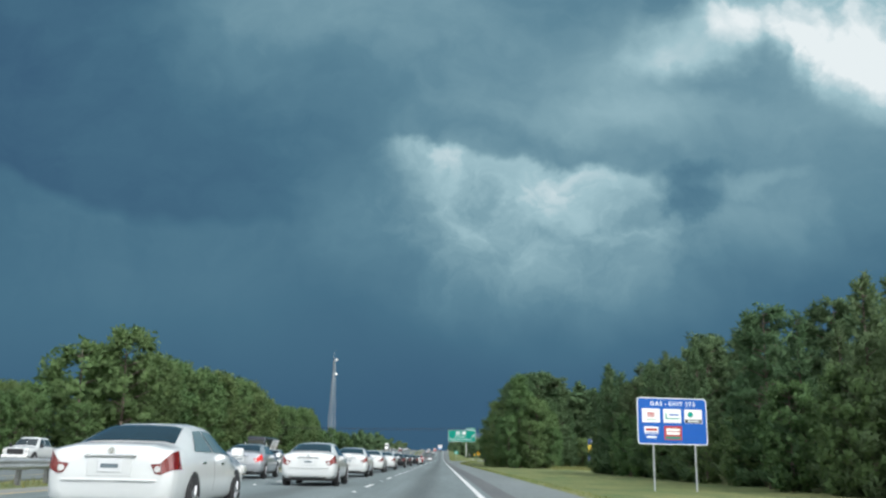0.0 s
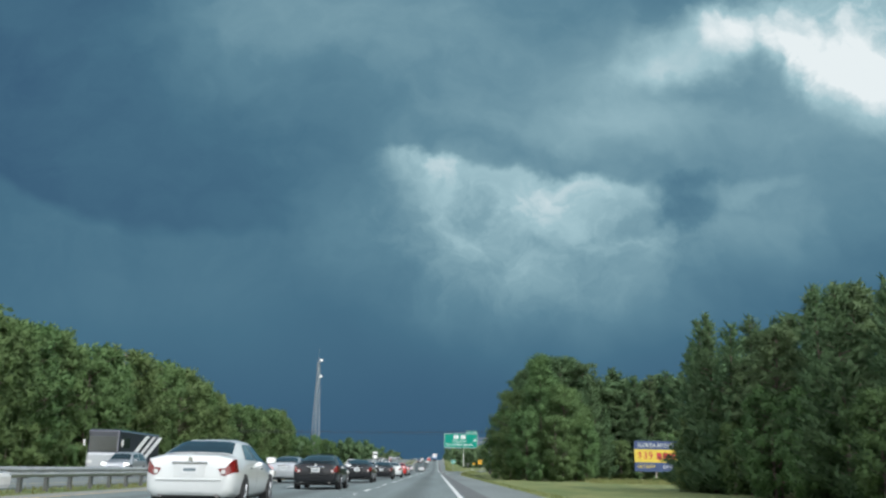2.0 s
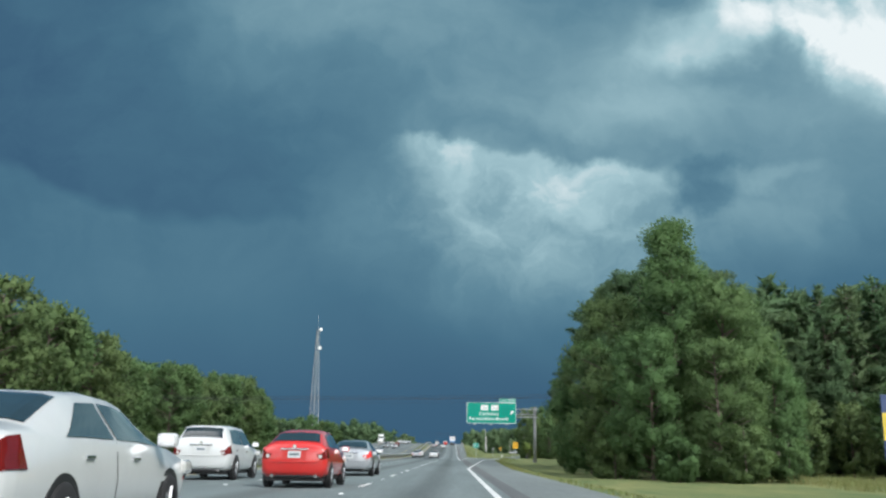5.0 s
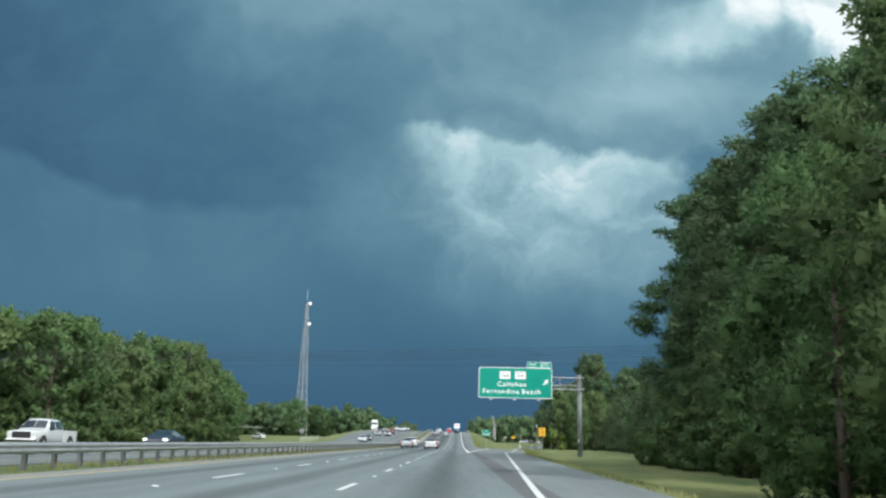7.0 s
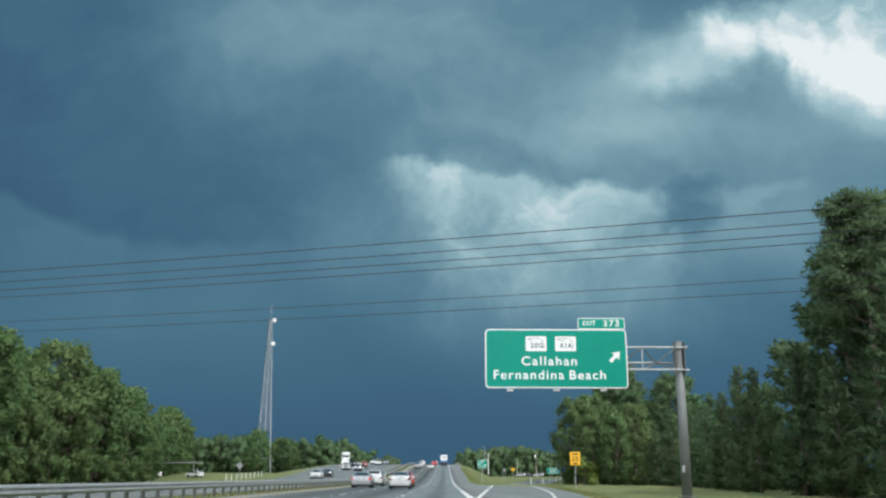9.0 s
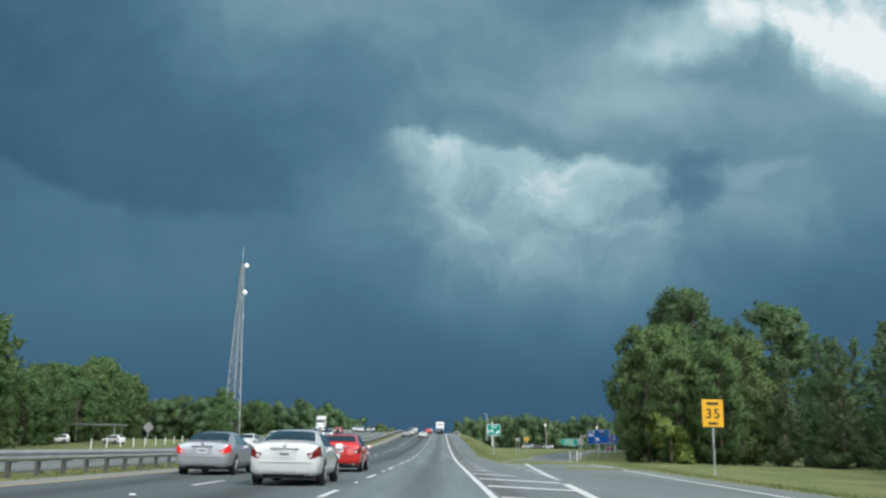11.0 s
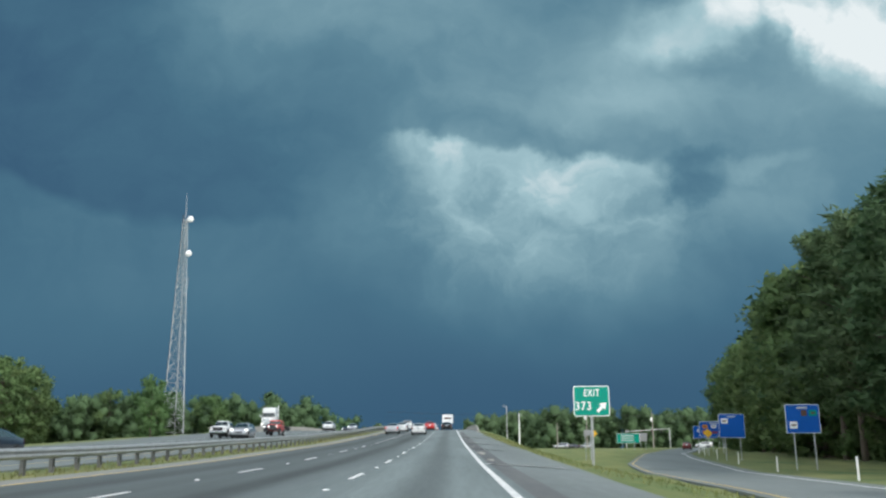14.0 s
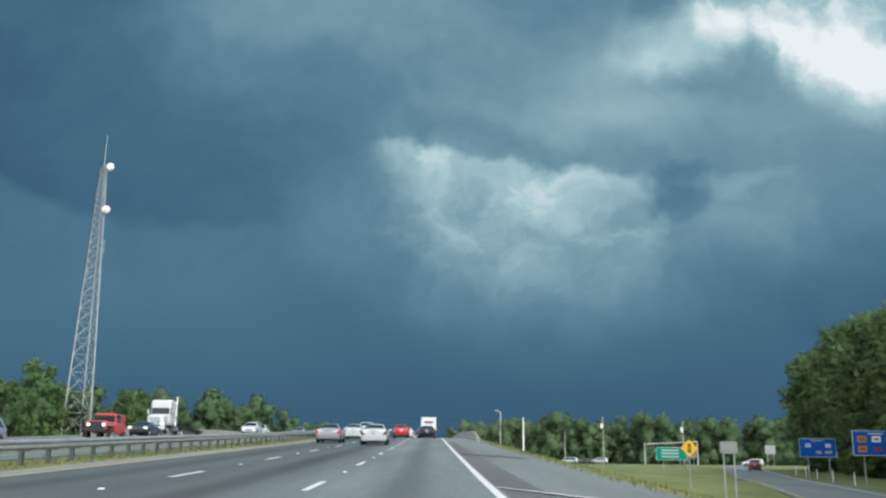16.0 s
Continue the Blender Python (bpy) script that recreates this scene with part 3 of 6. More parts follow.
def beam(x, side, y0, y1):
    v, f = [], []
    n = int((y1 - y0) / 4) + 1
    for i in range(n + 1):
        y = y0 + (y1 - y0) * i / n
        for dx, z in PROFILE:
            v.append((x + side * dx, y, road_z(y) + z))
    p = len(PROFILE)
    for i in range(n):
        for j in range(p - 1):
            f.append((i * p + j, i * p + j + 1, (i + 1) * p + j + 1, (i + 1) * p + j))
    ob = mesh_ob("rail_beam", v, f, GALV, rail)
    mod = ob.modifiers.new("thickness", "SOLIDIFY")
    mod.thickness = 0.006
    return ob


beam(-11.95, 1, -60, 640)
beam(-12.45, -1, -60, 640)
POST = bpy.data.meshes.new("post")
bm = box_bm(0, 0, 0.30, 0.12, 0.15, 0.86)
box_bm(0.155, 0, 0.59, 0.19, 0.14, 0.34, 0, bm)
box_bm(-0.155, 0, 0.59, 0.19, 0.14, 0.34, 0, bm)
bm.to_mesh(POST)
bm.free()
POST.materials.append(POSTSTEEL)
for k in range(296):
    y = 1.9 * k + 2
    o = new("post", POST)
    o.parent, o.matrix_world = rail, pose(-12.2, y, road_z(y) - 0.02)

# concrete barrier of the overpass
for x, lab in ((4.25, "bridge_barrier"), (-32.0, "bridge_barrier")):
    v, f = [], []
    for i in range(31):
        y = 524 + 4 * i
        h = 0.85 * min(1.0, 0.35 + i / 4.0)
        z = road_z(y)
        v += [(x - 0.22, y, z - 1.2), (x - 0.22, y, z + 0.1), (x - 0.1, y, z + 0.35), (x - 0.08, y, z + h), (x + 0.1, y, z + h), (x + 0.12, y, z - 1.2)]
    for i in range(30):
        for j in range(5):
            f.append((i * 6 + j, i * 6 + j + 1, i * 6 + j + 7, i * 6 + j + 6))
    f += [(5, 4, 3, 2, 1, 0)]
    tagged(mesh_ob(lab, v, f, CONCRETE), "pale concrete barrier along the overpass edge", "barrier")

# ---- trees ----


def leaf_sprays(rng, centres, sizes, long, along=None, thin=0.30):
    """Small leaf sprays turned at random, one pointed triangle each; along draws their tips one way."""
    n = len(centres)
    d = rng.normal(size=(n, 3))
    if along is not None:
        d = d * 0.75 + along * 1.3
    d /= np.linalg.norm(d, axis=1)[:, None]
    e = rng.normal(size=(n, 3))
    e -= d * np.sum(d * e, axis=1)[:, None]
    e /= np.linalg.norm(e, axis=1)[:, None]
    s = sizes[:, None]
    v = np.stack([centres - d * s * long * 0.6 - e * s * thin, centres - d * s * long * 0.4 + e * s * thin, centres + d * s * long], axis=1).reshape(-1, 3)
    return v, np.arange(3 * n).reshape(-1, 3)


def ball(rings, around):
    """A unit ball of triangles."""
    v = [(0, 0, -1)]
    for i in range(1, rings):
        a = math.pi * i / rings - math.pi / 2
        for j in range(around):
            b = 2 * math.pi * (j + 0.5 * (i % 2)) / around
            v.append((math.cos(a) * math.cos(b), math.cos(a) * math.sin(b), math.sin(a)))
    v.append((0, 0, 1))
    f = []
    for j in range(around):
        k = (j + 1) % around
        f.append((0, 1 + k, 1 + j))
        for i in range(rings - 2):
            p, q = 1 + i * around, 1 + (i + 1) * around
            f += [(p + j, p + k, q + k), (p + j, q + k, q + j)]
        f.append((len(v) - 1, len(v) - 1 - around + j, len(v) - 1 - around + k))
    return np.array(v), np.array(f)


BALL = ball(4, 6)


def cloud_mesh(name, verts, faces, material, out=None):
    """Leaf sprays as one mesh. out: the way out of the crown at each corner, towards which the faces are turned and shaded."""
    me = bpy.data.meshes.new(name)
    if out is not None:
        p, q, r = (verts[faces[:, k]] for k in range(3))
        back = np.sum(np.cross(q - p, r - p) * out[faces[:, 0]], axis=1) < 0
        faces = np.where(back[:, None], faces[:, ::-1], faces)
    me.from_pydata(verts.tolist(), [], faces.tolist())
    me.materials.append(material)
    if out is not None:
        me.polygons.foreach_set("use_smooth", [True] * len(me.polygons))
        me.normals_split_custom_set_from_vertices(out.tolist())
    return me


def limb(bm, a, b, ra, rb, n=6):
    tube_bm(a, b, ra, rb, n, bm)


def make_tree(name, seed, height, spread, kind, leaves, leaf, label, base=0.12):
    """A trunk that tapers, limbs out to each clump, and a crown of many small sprays in uneven clumps."""
    rng = np.random.default_rng(seed)
    tree = thing(name, Matrix.Identity(4), label, "tree")
    bm = bmesh.new()
    lean = rng.normal(0, 0.015, 2) * height
    pts = [Vector((lean[0] * t * t, lean[1] * t * t, height * t * 0.95)) for t in (0, 0.3, 0.6, 1.0)]
    r0 = height * (0.012 if kind != "oak" else 0.016)
    for i in range(3):
        limb(bm, pts[i], pts[i + 1], r0 * (1 - 0.3 * i), r0 * (1 - 0.3 * (i + 1)) + 0.02, 7)
    near = leaves > 5000
    n = {"pine": 130, "oak": 130, "shrub": 30, "spire": 130, "cone": 120}[kind] if near else {"pine": 44, "oak": 60, "shrub": 14, "spire": 52, "cone": 40}[kind]
    fat = 1.0 if near else 1.35
    cents, radii, axes = [], [], []
    lobes = rng.uniform(0.70, 1.15, 7)
    for i in range(n):
        t = base + (1 - base) * (i + rng.uniform(0, 1)) / n
        ang = rng.uniform(0, 2 * math.pi)
        lob = lobes[int(ang / (2 * math.pi) * 7) % 7]
        away = np.array([math.cos(ang), math.sin(ang), 0.0])
        if kind == "pine":
            w = spread * (0.26 + 0.95 * math.sin(math.pi * min(1, (1 - t) * 0.80 + 0.08))) * rng.uniform(0.20, 1.0) ** 0.6 * lob
            r, stretch_ = rng.uniform(0.020, 0.038) * height * fat, (1.20, 0.80)
            axis = away + np.array([0, 0, rng.uniform(0.0, 0.4)])
        elif kind == "spire":
            w = spread * (1.02 - t) ** 0.62 * rng.uniform(0.25, 0.85) ** 0.6 * lob
            r, stretch_ = (0.012 + 0.026 * (1 - t)) * height * fat, (2.3, 0.80)
            axis = away + np.array([0, 0, 0.55 + 1.3 * t ** 2])
        elif kind == "cone":
            w = spread * (1.01 - t) ** 0.62 * rng.uniform(0.2, 1.0) ** 0.5 * lob
            r, stretch_ = rng.uniform(0.028, 0.052) * height * fat, (1.15, 0.85)
            axis = away + np.array([0, 0, 0.4])
        else:
            w = spread * math.sqrt(max(0.04, 1 - ((t - 0.50) / 0.53) ** 2)) * rng.uniform(0.25, 1.0) ** 0.45 * lob
            r, stretch_ = rng.uniform(0.034, 0.070) * height * fat * (1.0 if kind == "oak" else 1.4), (1.1, 0.85)
            axis = away + np.array([0, 0, 0.5])
        c = Vector((math.cos(ang) * w + lean[0] * t * t, math.sin(ang) * w + lean[1] * t * t, height * t - (r * 0.8 if t > 0.93 else 0)))
        cents.append(c)
        radii.append((r * stretch_[0], r * stretch_[1]))
        axes.append(axis / np.linalg.norm(axis))
        if kind != "shrub" and i % 3 == 0:
            zt = max(0.05 * height, c.z - w * 0.45)
            limb(bm, (lean[0] * (zt / height) ** 2, lean[1] * (zt / height) ** 2, zt), c, 0.03 + 0.003 * height, 0.02, 4)
    cents, radii, axes = np.array([list(c) for c in cents]), np.array(radii), np.array(axes)

    def bulge(which, dirs, reach):
        """Points at dirs round the clumps, each clump drawn out along its axis."""
        lengthwise = np.sum(dirs * axes[which], axis=1)[:, None] * axes[which]
        return cents[which] + (lengthwise * radii[which, :1] + (dirs - lengthwise) * radii[which, 1:]) * reach

    def outward(pos, dirs, jitter):
        axis = pos - np.array([lean[0], lean[1], height * 0.42]) * np.array([0.4, 0.4, 1.0])
        axis[:, 2] *= spread / height * 1.4
        axis /= np.linalg.norm(axis, axis=1)[:, None] + 1e-6
        o = dirs * 0.50 + axis * 0.62 + rng.normal(size=dirs.shape) * jitter + np.array([0, 0, 0.12])
        return o / np.linalg.norm(o, axis=1)[:, None]

    # leafy mass of each clump, lumpy
    bv, bf = BALL
    which = np.repeat(np.arange(n), len(bv))
    dirs = np.tile(bv, (n, 1))
    core = bulge(which, dirs, rng.uniform(0.30, 0.72, (len(dirs), 1)))
    core[:, 2] = np.maximum(core[:, 2], 0.12)
    core_f = (bf[None] + (np.arange(n) * len(bv))[:, None, None]).reshape(-1, 3)
    core_o = outward(core, dirs, 0.35)
    # sprays round it
    size_ = radii[:, 0] * radii[:, 1]
    pick = rng.choice(n, size=leaves, p=size_ / np.sum(size_))
    dirs = rng.normal(size=(leaves, 3))
    dirs /= np.linalg.norm(dirs, axis=1)[:, None]
    pos = bulge(pick, dirs, rng.uniform(0.18, 1.75, (leaves, 1)) ** 0.5)
    pos[:, 2] = np.maximum(pos[:, 2], 0.15)
    big = {"pine": 0.24, "spire": 0.21, "oak": 0.26, "shrub": 0.19, "cone": 0.24}[kind] * min(2.6, (12000 / leaves) ** 0.5)
    v, f = leaf_sprays(rng, pos, big * rng.uniform(0.55, 1.4, leaves), {"pine": 1.25, "spire": 1.6}.get(kind, 1.05), dirs * 0.6 + axes[pick] * (0.6 if kind == "spire" else 0.25), {"pine": 0.42, "spire": 0.34}.get(kind, 0.52))
    o = np.repeat(outward(pos, dirs, 0.26), 3, axis=0)
    v, f, out = np.concatenate([core, v]), np.concatenate([core_f, f + len(core)]), np.concatenate([core_o, o])
    part("trunk", bm, BARK, tree, "grey-brown furrowed trunk with bare limbs", True)
    crown = new("crown", cloud_mesh("crown", v, f, leaf, out))
    crown.parent = tree
    return tree


PINE_LABEL, SPIRE_LABEL = "tall dark green pine tree with a tufted crown", "pointed dark green young pine with branches to the ground"
OAK_LABEL = "broad leafy green tree with a rounded crown"
PINES_NEAR = [make_tree("pine_tree", 10 + i, 24, 3.6, "pine", 30000, PINE, PINE_LABEL, 0.20) for i in range(3)]
OAKS_NEAR = [make_tree("oak_tree", 30 + i, 18, 5.2, "oak", 28000, LEAF, OAK_LABEL, 0.04) for i in range(3)]
PINES_HI = [make_tree("pine_tree", 15 + i, 24, 3.6, "pine", 6500, PINE, PINE_LABEL, 0.20) for i in range(3)]
SPIRES_HI = [make_tree("pine_tree", 20 + i, 22, 3.9, "spire", 6500, PINE, SPIRE_LABEL, 0.03) for i in range(3)]
CONES_HI = [make_tree("pine_tree", 25 + i, 22, 5.4, "cone", 34000, LEAF, "broad conical green pine with rounded tufts of needles", 0.06) for i in range(2)]
OAKS_HI = [make_tree("oak_tree", 35 + i, 18, 5.2, "oak", 6500, LEAF, OAK_LABEL, 0.04) for i in range(3)]
BARE_PINES = [make_tree("pine_tree", 50, 24, 3.4, "pine", 20000, PINE, "tall pine tree with a bare trunk and a high tufted crown", 0.56)]
PINES = [make_tree("pine_tree", 110 + i, 24, 3.6, "pine", 1500, PINE, PINE_LABEL, 0.16) for i in range(3)]
SPIRES = [make_tree("pine_tree", 120 + i, 22, 3.9, "spire", 1500, PINE, SPIRE_LABEL, 0.04) for i in range(2)]
OAKS = [make_tree("oak_tree", 130 + i, 18, 5.4, "oak", 2600, LEAF, OAK_LABEL, 0.05) for i in range(4)]
SHRUBS = [make_tree("shrub", 40 + i, 4.5, 2.4, "shrub", 1200, (LEAF, BRIGHTLEAF)[i], "dense leafy green shrub at the wood's edge", 0.03) for i in range(2)]
SHRUBS_HI = [make_tree("shrub", 44, 4.5, 2.4, "shrub", 5500, LEAF, "dense leafy green shrub at the wood's edge", 0.03)]
LIBRARY = (PINES_NEAR, OAKS_NEAR, PINES_HI, SPIRES_HI, CONES_HI, OAKS_HI, BARE_PINES, PINES, SPIRES, OAKS, SHRUBS, SHRUBS_HI)
TALL = {}
for group_, h_ in ((PINES_NEAR + PINES_HI + BARE_PINES + PINES, 24.0), (SPIRES_HI + SPIRES + CONES_HI, 22.0), (OAKS_NEAR + OAKS_HI + OAKS, 18.0), (SHRUBS + SHRUBS_HI, 4.5)):
    for o_ in group_:
        TALL[o_.name] = h_
used = set()
trng = random.Random(5)


def plant(kinds, x, y, height, wide=1.0, group="roadside trees", label=""):
    """Sets a copy of one of the given trees at (x, y), scaled to the height."""
    src = trng.choice(kinds)
    k = height / TALL[src.name]
    m = pose(x, y, ground_z(x, y) - 0.15, 0, 0, trng.uniform(0, 360))
    ob = src if src.name not in used else copy_thing(src, m)
    used.add(src.name)
    ob.matrix_world = m @ Matrix.Diagonal((k * wide, k * wide, k, 1))
    tagged(ob, label, group=group)
    return ob


def row(kinds, n, x0, y0, x1, y1, hmin, hmax, jx=1.5, jy=2.0, wide=1.0):
    for i in range(n):
        t = i / max(1, n - 1)
        plant(kinds, x0 + (x1 - x0) * t + trng.uniform(-jx, jx), y0 + (y1 - y0) * t + trng.uniform(-jy, jy), trng.uniform(hmin, hmax), wide)


# pine wood by the service sign: a dense front and taller ranks behind
row(SPIRES_HI + PINES_HI[:1], 16, 27.5, 58, 27.0, 144, 11.5, 15.5, 1.2, 1.5, 1.15)
for x, y, h in ((27.0, 138, 15.5), (26.6, 142.5, 17.0), (27.4, 147, 17.2), (27.2, 151, 15.0)):
    plant(SPIRES_HI, x, y, h, 1.15)
row(OAKS_HI, 10, 26.0, 60, 26.0, 146, 6, 9, 0.8, 2)
row(SPIRES_HI + PINES_HI, 17, 33, 52, 32, 152, 14.5, 18, 1.5, 2, 1.2)
row(SPIRES + PINES, 14, 40, 50, 38, 156, 16, 19.5, 2, 3, 1.25)
# pines behind the boards
row(SPIRES_HI + PINES_HI[:1], 21, 33, 238, 88, 236, 17.5, 22, 1.0, 3, 1.5)
row(SPIRES + PINES, 20, 33, 244, 92, 243, 20.5, 23, 1.2, 2, 1.8)
row(OAKS, 12, 31, 232, 80, 228, 7, 11, 1.0, 3)
row(SPIRES_HI, 4, 27.5, 226, 32.5, 232, 14, 18, 0.6, 2, 1.1)
row(SHRUBS[:1], 14, 33, 207, 62, 207, 1.0, 2.2, 1.5, 1.5)
# the big clump in the clearing
plant(CONES_HI[:1], 18.4, 214, 22.0, 1.15)
plant(CONES_HI[1:], 21.0, 217, 17.5, 1.1)
for x, y, h in ((14.6, 219, 16), (22.3, 214, 16.5), (13.3, 227, 13), (25.0, 219, 14), (20.3, 209, 11), (15.6, 211, 12), (26, 213, 10)):
    plant(OAKS_NEAR, x, y, h, 0.95)
for x, y in ((13, 213), (16.5, 206.5), (21, 205.5), (25, 208)):
    plant(SHRUBS_HI, x, y, trng.uniform(2.5, 4.5))
# tall pines beside the exit lane, with an understorey to the ground
for x, y, h in ((20.6, 240, 23.0), (21.2, 247, 23.6), (20.4, 254, 23.2), (21.2, 261, 24.0), (20.6, 268, 23.2),
                (26.0, 243, 25.0), (26.6, 252, 26.0), (26.2, 260, 25.6), (27.0, 269, 25.0), (31.5, 248, 24.5), (32.0, 262, 25.0)):
    plant(PINES_NEAR, x, y, h, 1.32)
for x, y, h in ((19.3, 241, 10), (20, 248, 12), (19.6, 255, 12), (20, 263, 11), (20.5, 272, 10), (22, 244, 16), (25, 239, 15), (29, 242, 17), (20.5, 279, 9), (24, 250, 18), (24, 266, 17)):
    plant(OAKS_NEAR, x, y, h)
plant(BARE_PINES, 22.9, 275, 23.0, 1.05)
plant(BARE_PINES, 31.4, 316, 23, 1.2)
plant(PINES_HI, 35.5, 320, 23, 1.25)
plant(PINES_HI, 34.6, 327, 21, 1.25)
for x, y, h in ((22.6, 279, 12.5), (23, 285, 13.5), (22.6, 291, 13), (24, 297, 13), (27, 288, 14), (28, 280, 15)):
    plant(SPIRES_HI, x, y, h, 1.25)
row(SPIRES, 7, 36, 238, 36, 276, 18, 22, 2, 2, 1.3)
row(SPIRES, 4, 34, 282, 34, 298, 13, 15, 2, 2, 1.3)
row(SPIRES, 4, 42, 284, 42, 300, 15, 17, 2, 2, 1.3)
for i in range(9):
    plant(SHRUBS_HI, 16.6 + trng.uniform(-0.6, 0.8), 234 + 5 * i, trng.uniform(2.5, 4.8))
# clump beyond the overhead sign and the pines beside it
for x, y, h in ((21, 398, 14), (24, 402, 15), (22.5, 392, 11), (27, 398, 12.5), (26, 390, 11), (30, 396, 13)):
    plant(OAKS_HI, x, y, h, 0.9)
plant(SHRUBS[1:], 20.8, 388, 4.2, label="bright yellow-green shrub at the wood's edge")
row(SPIRES_HI, 6, 29, 300, 30, 342, 11, 14, 1.0, 2, 1.15)
row(SPIRES_HI, 6, 30, 348, 32, 390, 8, 11, 1.0, 2, 1.15)
row(SPIRES + PINES, 8, 34, 298, 36, 344, 14, 16, 1.5, 2, 1.25)
row(SPIRES, 8, 36, 350, 38, 394, 10, 13, 1.5, 2, 1.25)
row(SPIRES, 7, 43, 352, 45, 396, 12, 15, 2, 2, 1.3)
# wood along the ramp
row(PINES_HI, 3, 34, 414, 35, 426, 16, 18, 0.6, 1.0, 1.25)
row(PINES_HI, 9, 35.4, 433, 41.5, 482, 23.5, 26.5, 0.8, 1.2, 1.25)
row(OAKS_HI, 13, 32.8, 410, 43.5, 480, 8, 13, 0.8, 2, 1.0)
row(OAKS_HI, 6, 45, 487, 51, 520, 10, 14, 0.8, 2, 1.0)
row(OAKS_HI, 8, 53, 526, 64, 588, 10, 15, 1.0, 2, 1.0)
row(PINES_HI + OAKS_HI, 8, 42, 485, 51, 526, 21, 24, 1.0, 1.5, 1.2)
row(PINES_HI + OAKS_HI, 11, 52, 532, 66, 592, 18, 22, 1.2, 2, 1.2)
row(SPIRES + PINES, 24, 41, 412, 76, 600, 18, 22, 2, 3, 1.3)
# wood along the oncoming side
row(OAKS_HI, 6, -54, 104, -53, 137, 8.0, 10.5, 1.5, 1.5, 1.1)
row(OAKS_HI, 4, -62, 122, -60, 140, 10, 12, 1.5, 1.5, 1.1)
row(OAKS_HI, 18, -50, 142, -55, 292, 16, 21, 1.6, 2, 1.0)
row(OAKS_HI, 14, -56, 318, -60, 424, 16, 21.5, 1.6, 2, 1.0)
row(OAKS_HI, 9, -63, 432, -80, 508, 11, 14, 1.6, 2.5, 1.1)
row(OAKS_HI + PINES_HI[:1], 10, -83, 520, -107, 616, 15.5, 21, 1.6, 2.5, 1.1)
row(OAKS, 7, -70, 436, -90, 512, 12, 14.5, 2, 3, 1.3)
row(OAKS, 7, -93, 526, -117, 620, 16, 21, 2, 3, 1.3)
row(OAKS, 26, -58, 146, -68, 426, 16.5, 20, 2, 3, 1.2)
row(SHRUBS[:1], 30, -44.5, 140, -56, 420, 2.5, 5, 1.2, 3)
# trees round the mast
plant(OAKS, -73, 608, 17, 0.85)
for i in range(26):
    plant(OAKS, -64 - 3.4 * i + trng.uniform(-2, 2), 640 + 9 * (i % 5) + trng.uniform(-4, 4), trng.uniform(11, 17))

for o_ in [o for group_ in LIBRARY for o in group_ if o.name not in used]:
    for c_ in list(o_.children):
        bpy.data.objects.remove(c_)
    bpy.data.objects.remove(o_)

# far woods, one mass of small sprays over uneven crowns


def woods(name, x0, x1, y0, y1, count, hmin, hmax, seed, label):
    """Far trees: each a stack of lumpy masses under small sprays, thickest along the near edge."""
    rng = np.random.default_rng(seed)
    vs, fs, ns, base = [], [], [], 0
    bv, bf = BALL
    for k in range(count):
        x, y = rng.uniform(x0, x1), y0 + (y1 - y0) * rng.uniform(0, 1) ** 1.7
        h = rng.uniform(hmin, hmax)
        z = ground_z(x, y)
        for i in range(7):
            t = 0.12 + 0.13 * i
            r = h * rng.uniform(0.11, 0.18)
            off = h * 0.26 * math.sqrt(max(0.05, 1 - ((t - 0.45) / 0.6) ** 2)) * rng.uniform(0.2, 1.0)
            ang = rng.uniform(0, 2 * math.pi)
            c = np.array([x + off * math.cos(ang), y + off * math.sin(ang), z + h * t])
            d = np.concatenate([bv, rng.normal(size=(64, 3))])
            d /= np.linalg.norm(d, axis=1)[:, None]
            o = d + np.array([0.4 * math.cos(ang), 0.4 * math.sin(ang), 0.25]) + rng.normal(size=d.shape) * 0.3
            o /= np.linalg.norm(o, axis=1)[:, None]
            m = len(bv)
            lump = c + d[:m] * r * rng.uniform(0.6, 0.95, (m, 1))
            v, f = leaf_sprays(rng, c + d[m:] * r * rng.uniform(0.75, 1.2, (64, 1)), rng.uniform(0.30, 0.70, 64), 1.1, d[m:] * 0.5, 0.6)
            vs += [lump, v]
            fs += [bf + base, f + base + m]
            ns += [o[:m], np.repeat(o[m:], 3, axis=0)]
            base += m + len(v)
    me = cloud_mesh(name, np.concatenate(vs), np.concatenate(fs), PINE, np.concatenate(ns))
    return tagged(new(name, me), label, "woods", kind="stuff")


woods("far_woods", 36, 200, 725, 850, 300, 11, 16, 1, "dark green woods beyond the ramp junction")
woods("far_woods", 12, 60, 850, 1200, 120, 15, 21, 2, "dark green woods in the distance beside the highway")
woods("far_woods", -130, -46, 690, 900, 60, 13, 19, 3, "green woods in the distance on the oncoming side")
woods("far_woods", -90, -38, 900, 1300, 60, 12, 18, 4, "green woods in the distance on the oncoming side")
woods("far_woods", -125, -44, 640, 770, 120, 10, 15, 6, "green woods in the distance on the oncoming side")
woods("far_woods", -220, -118, 540, 760, 50, 14, 20, 5, "green woods behind the mast")


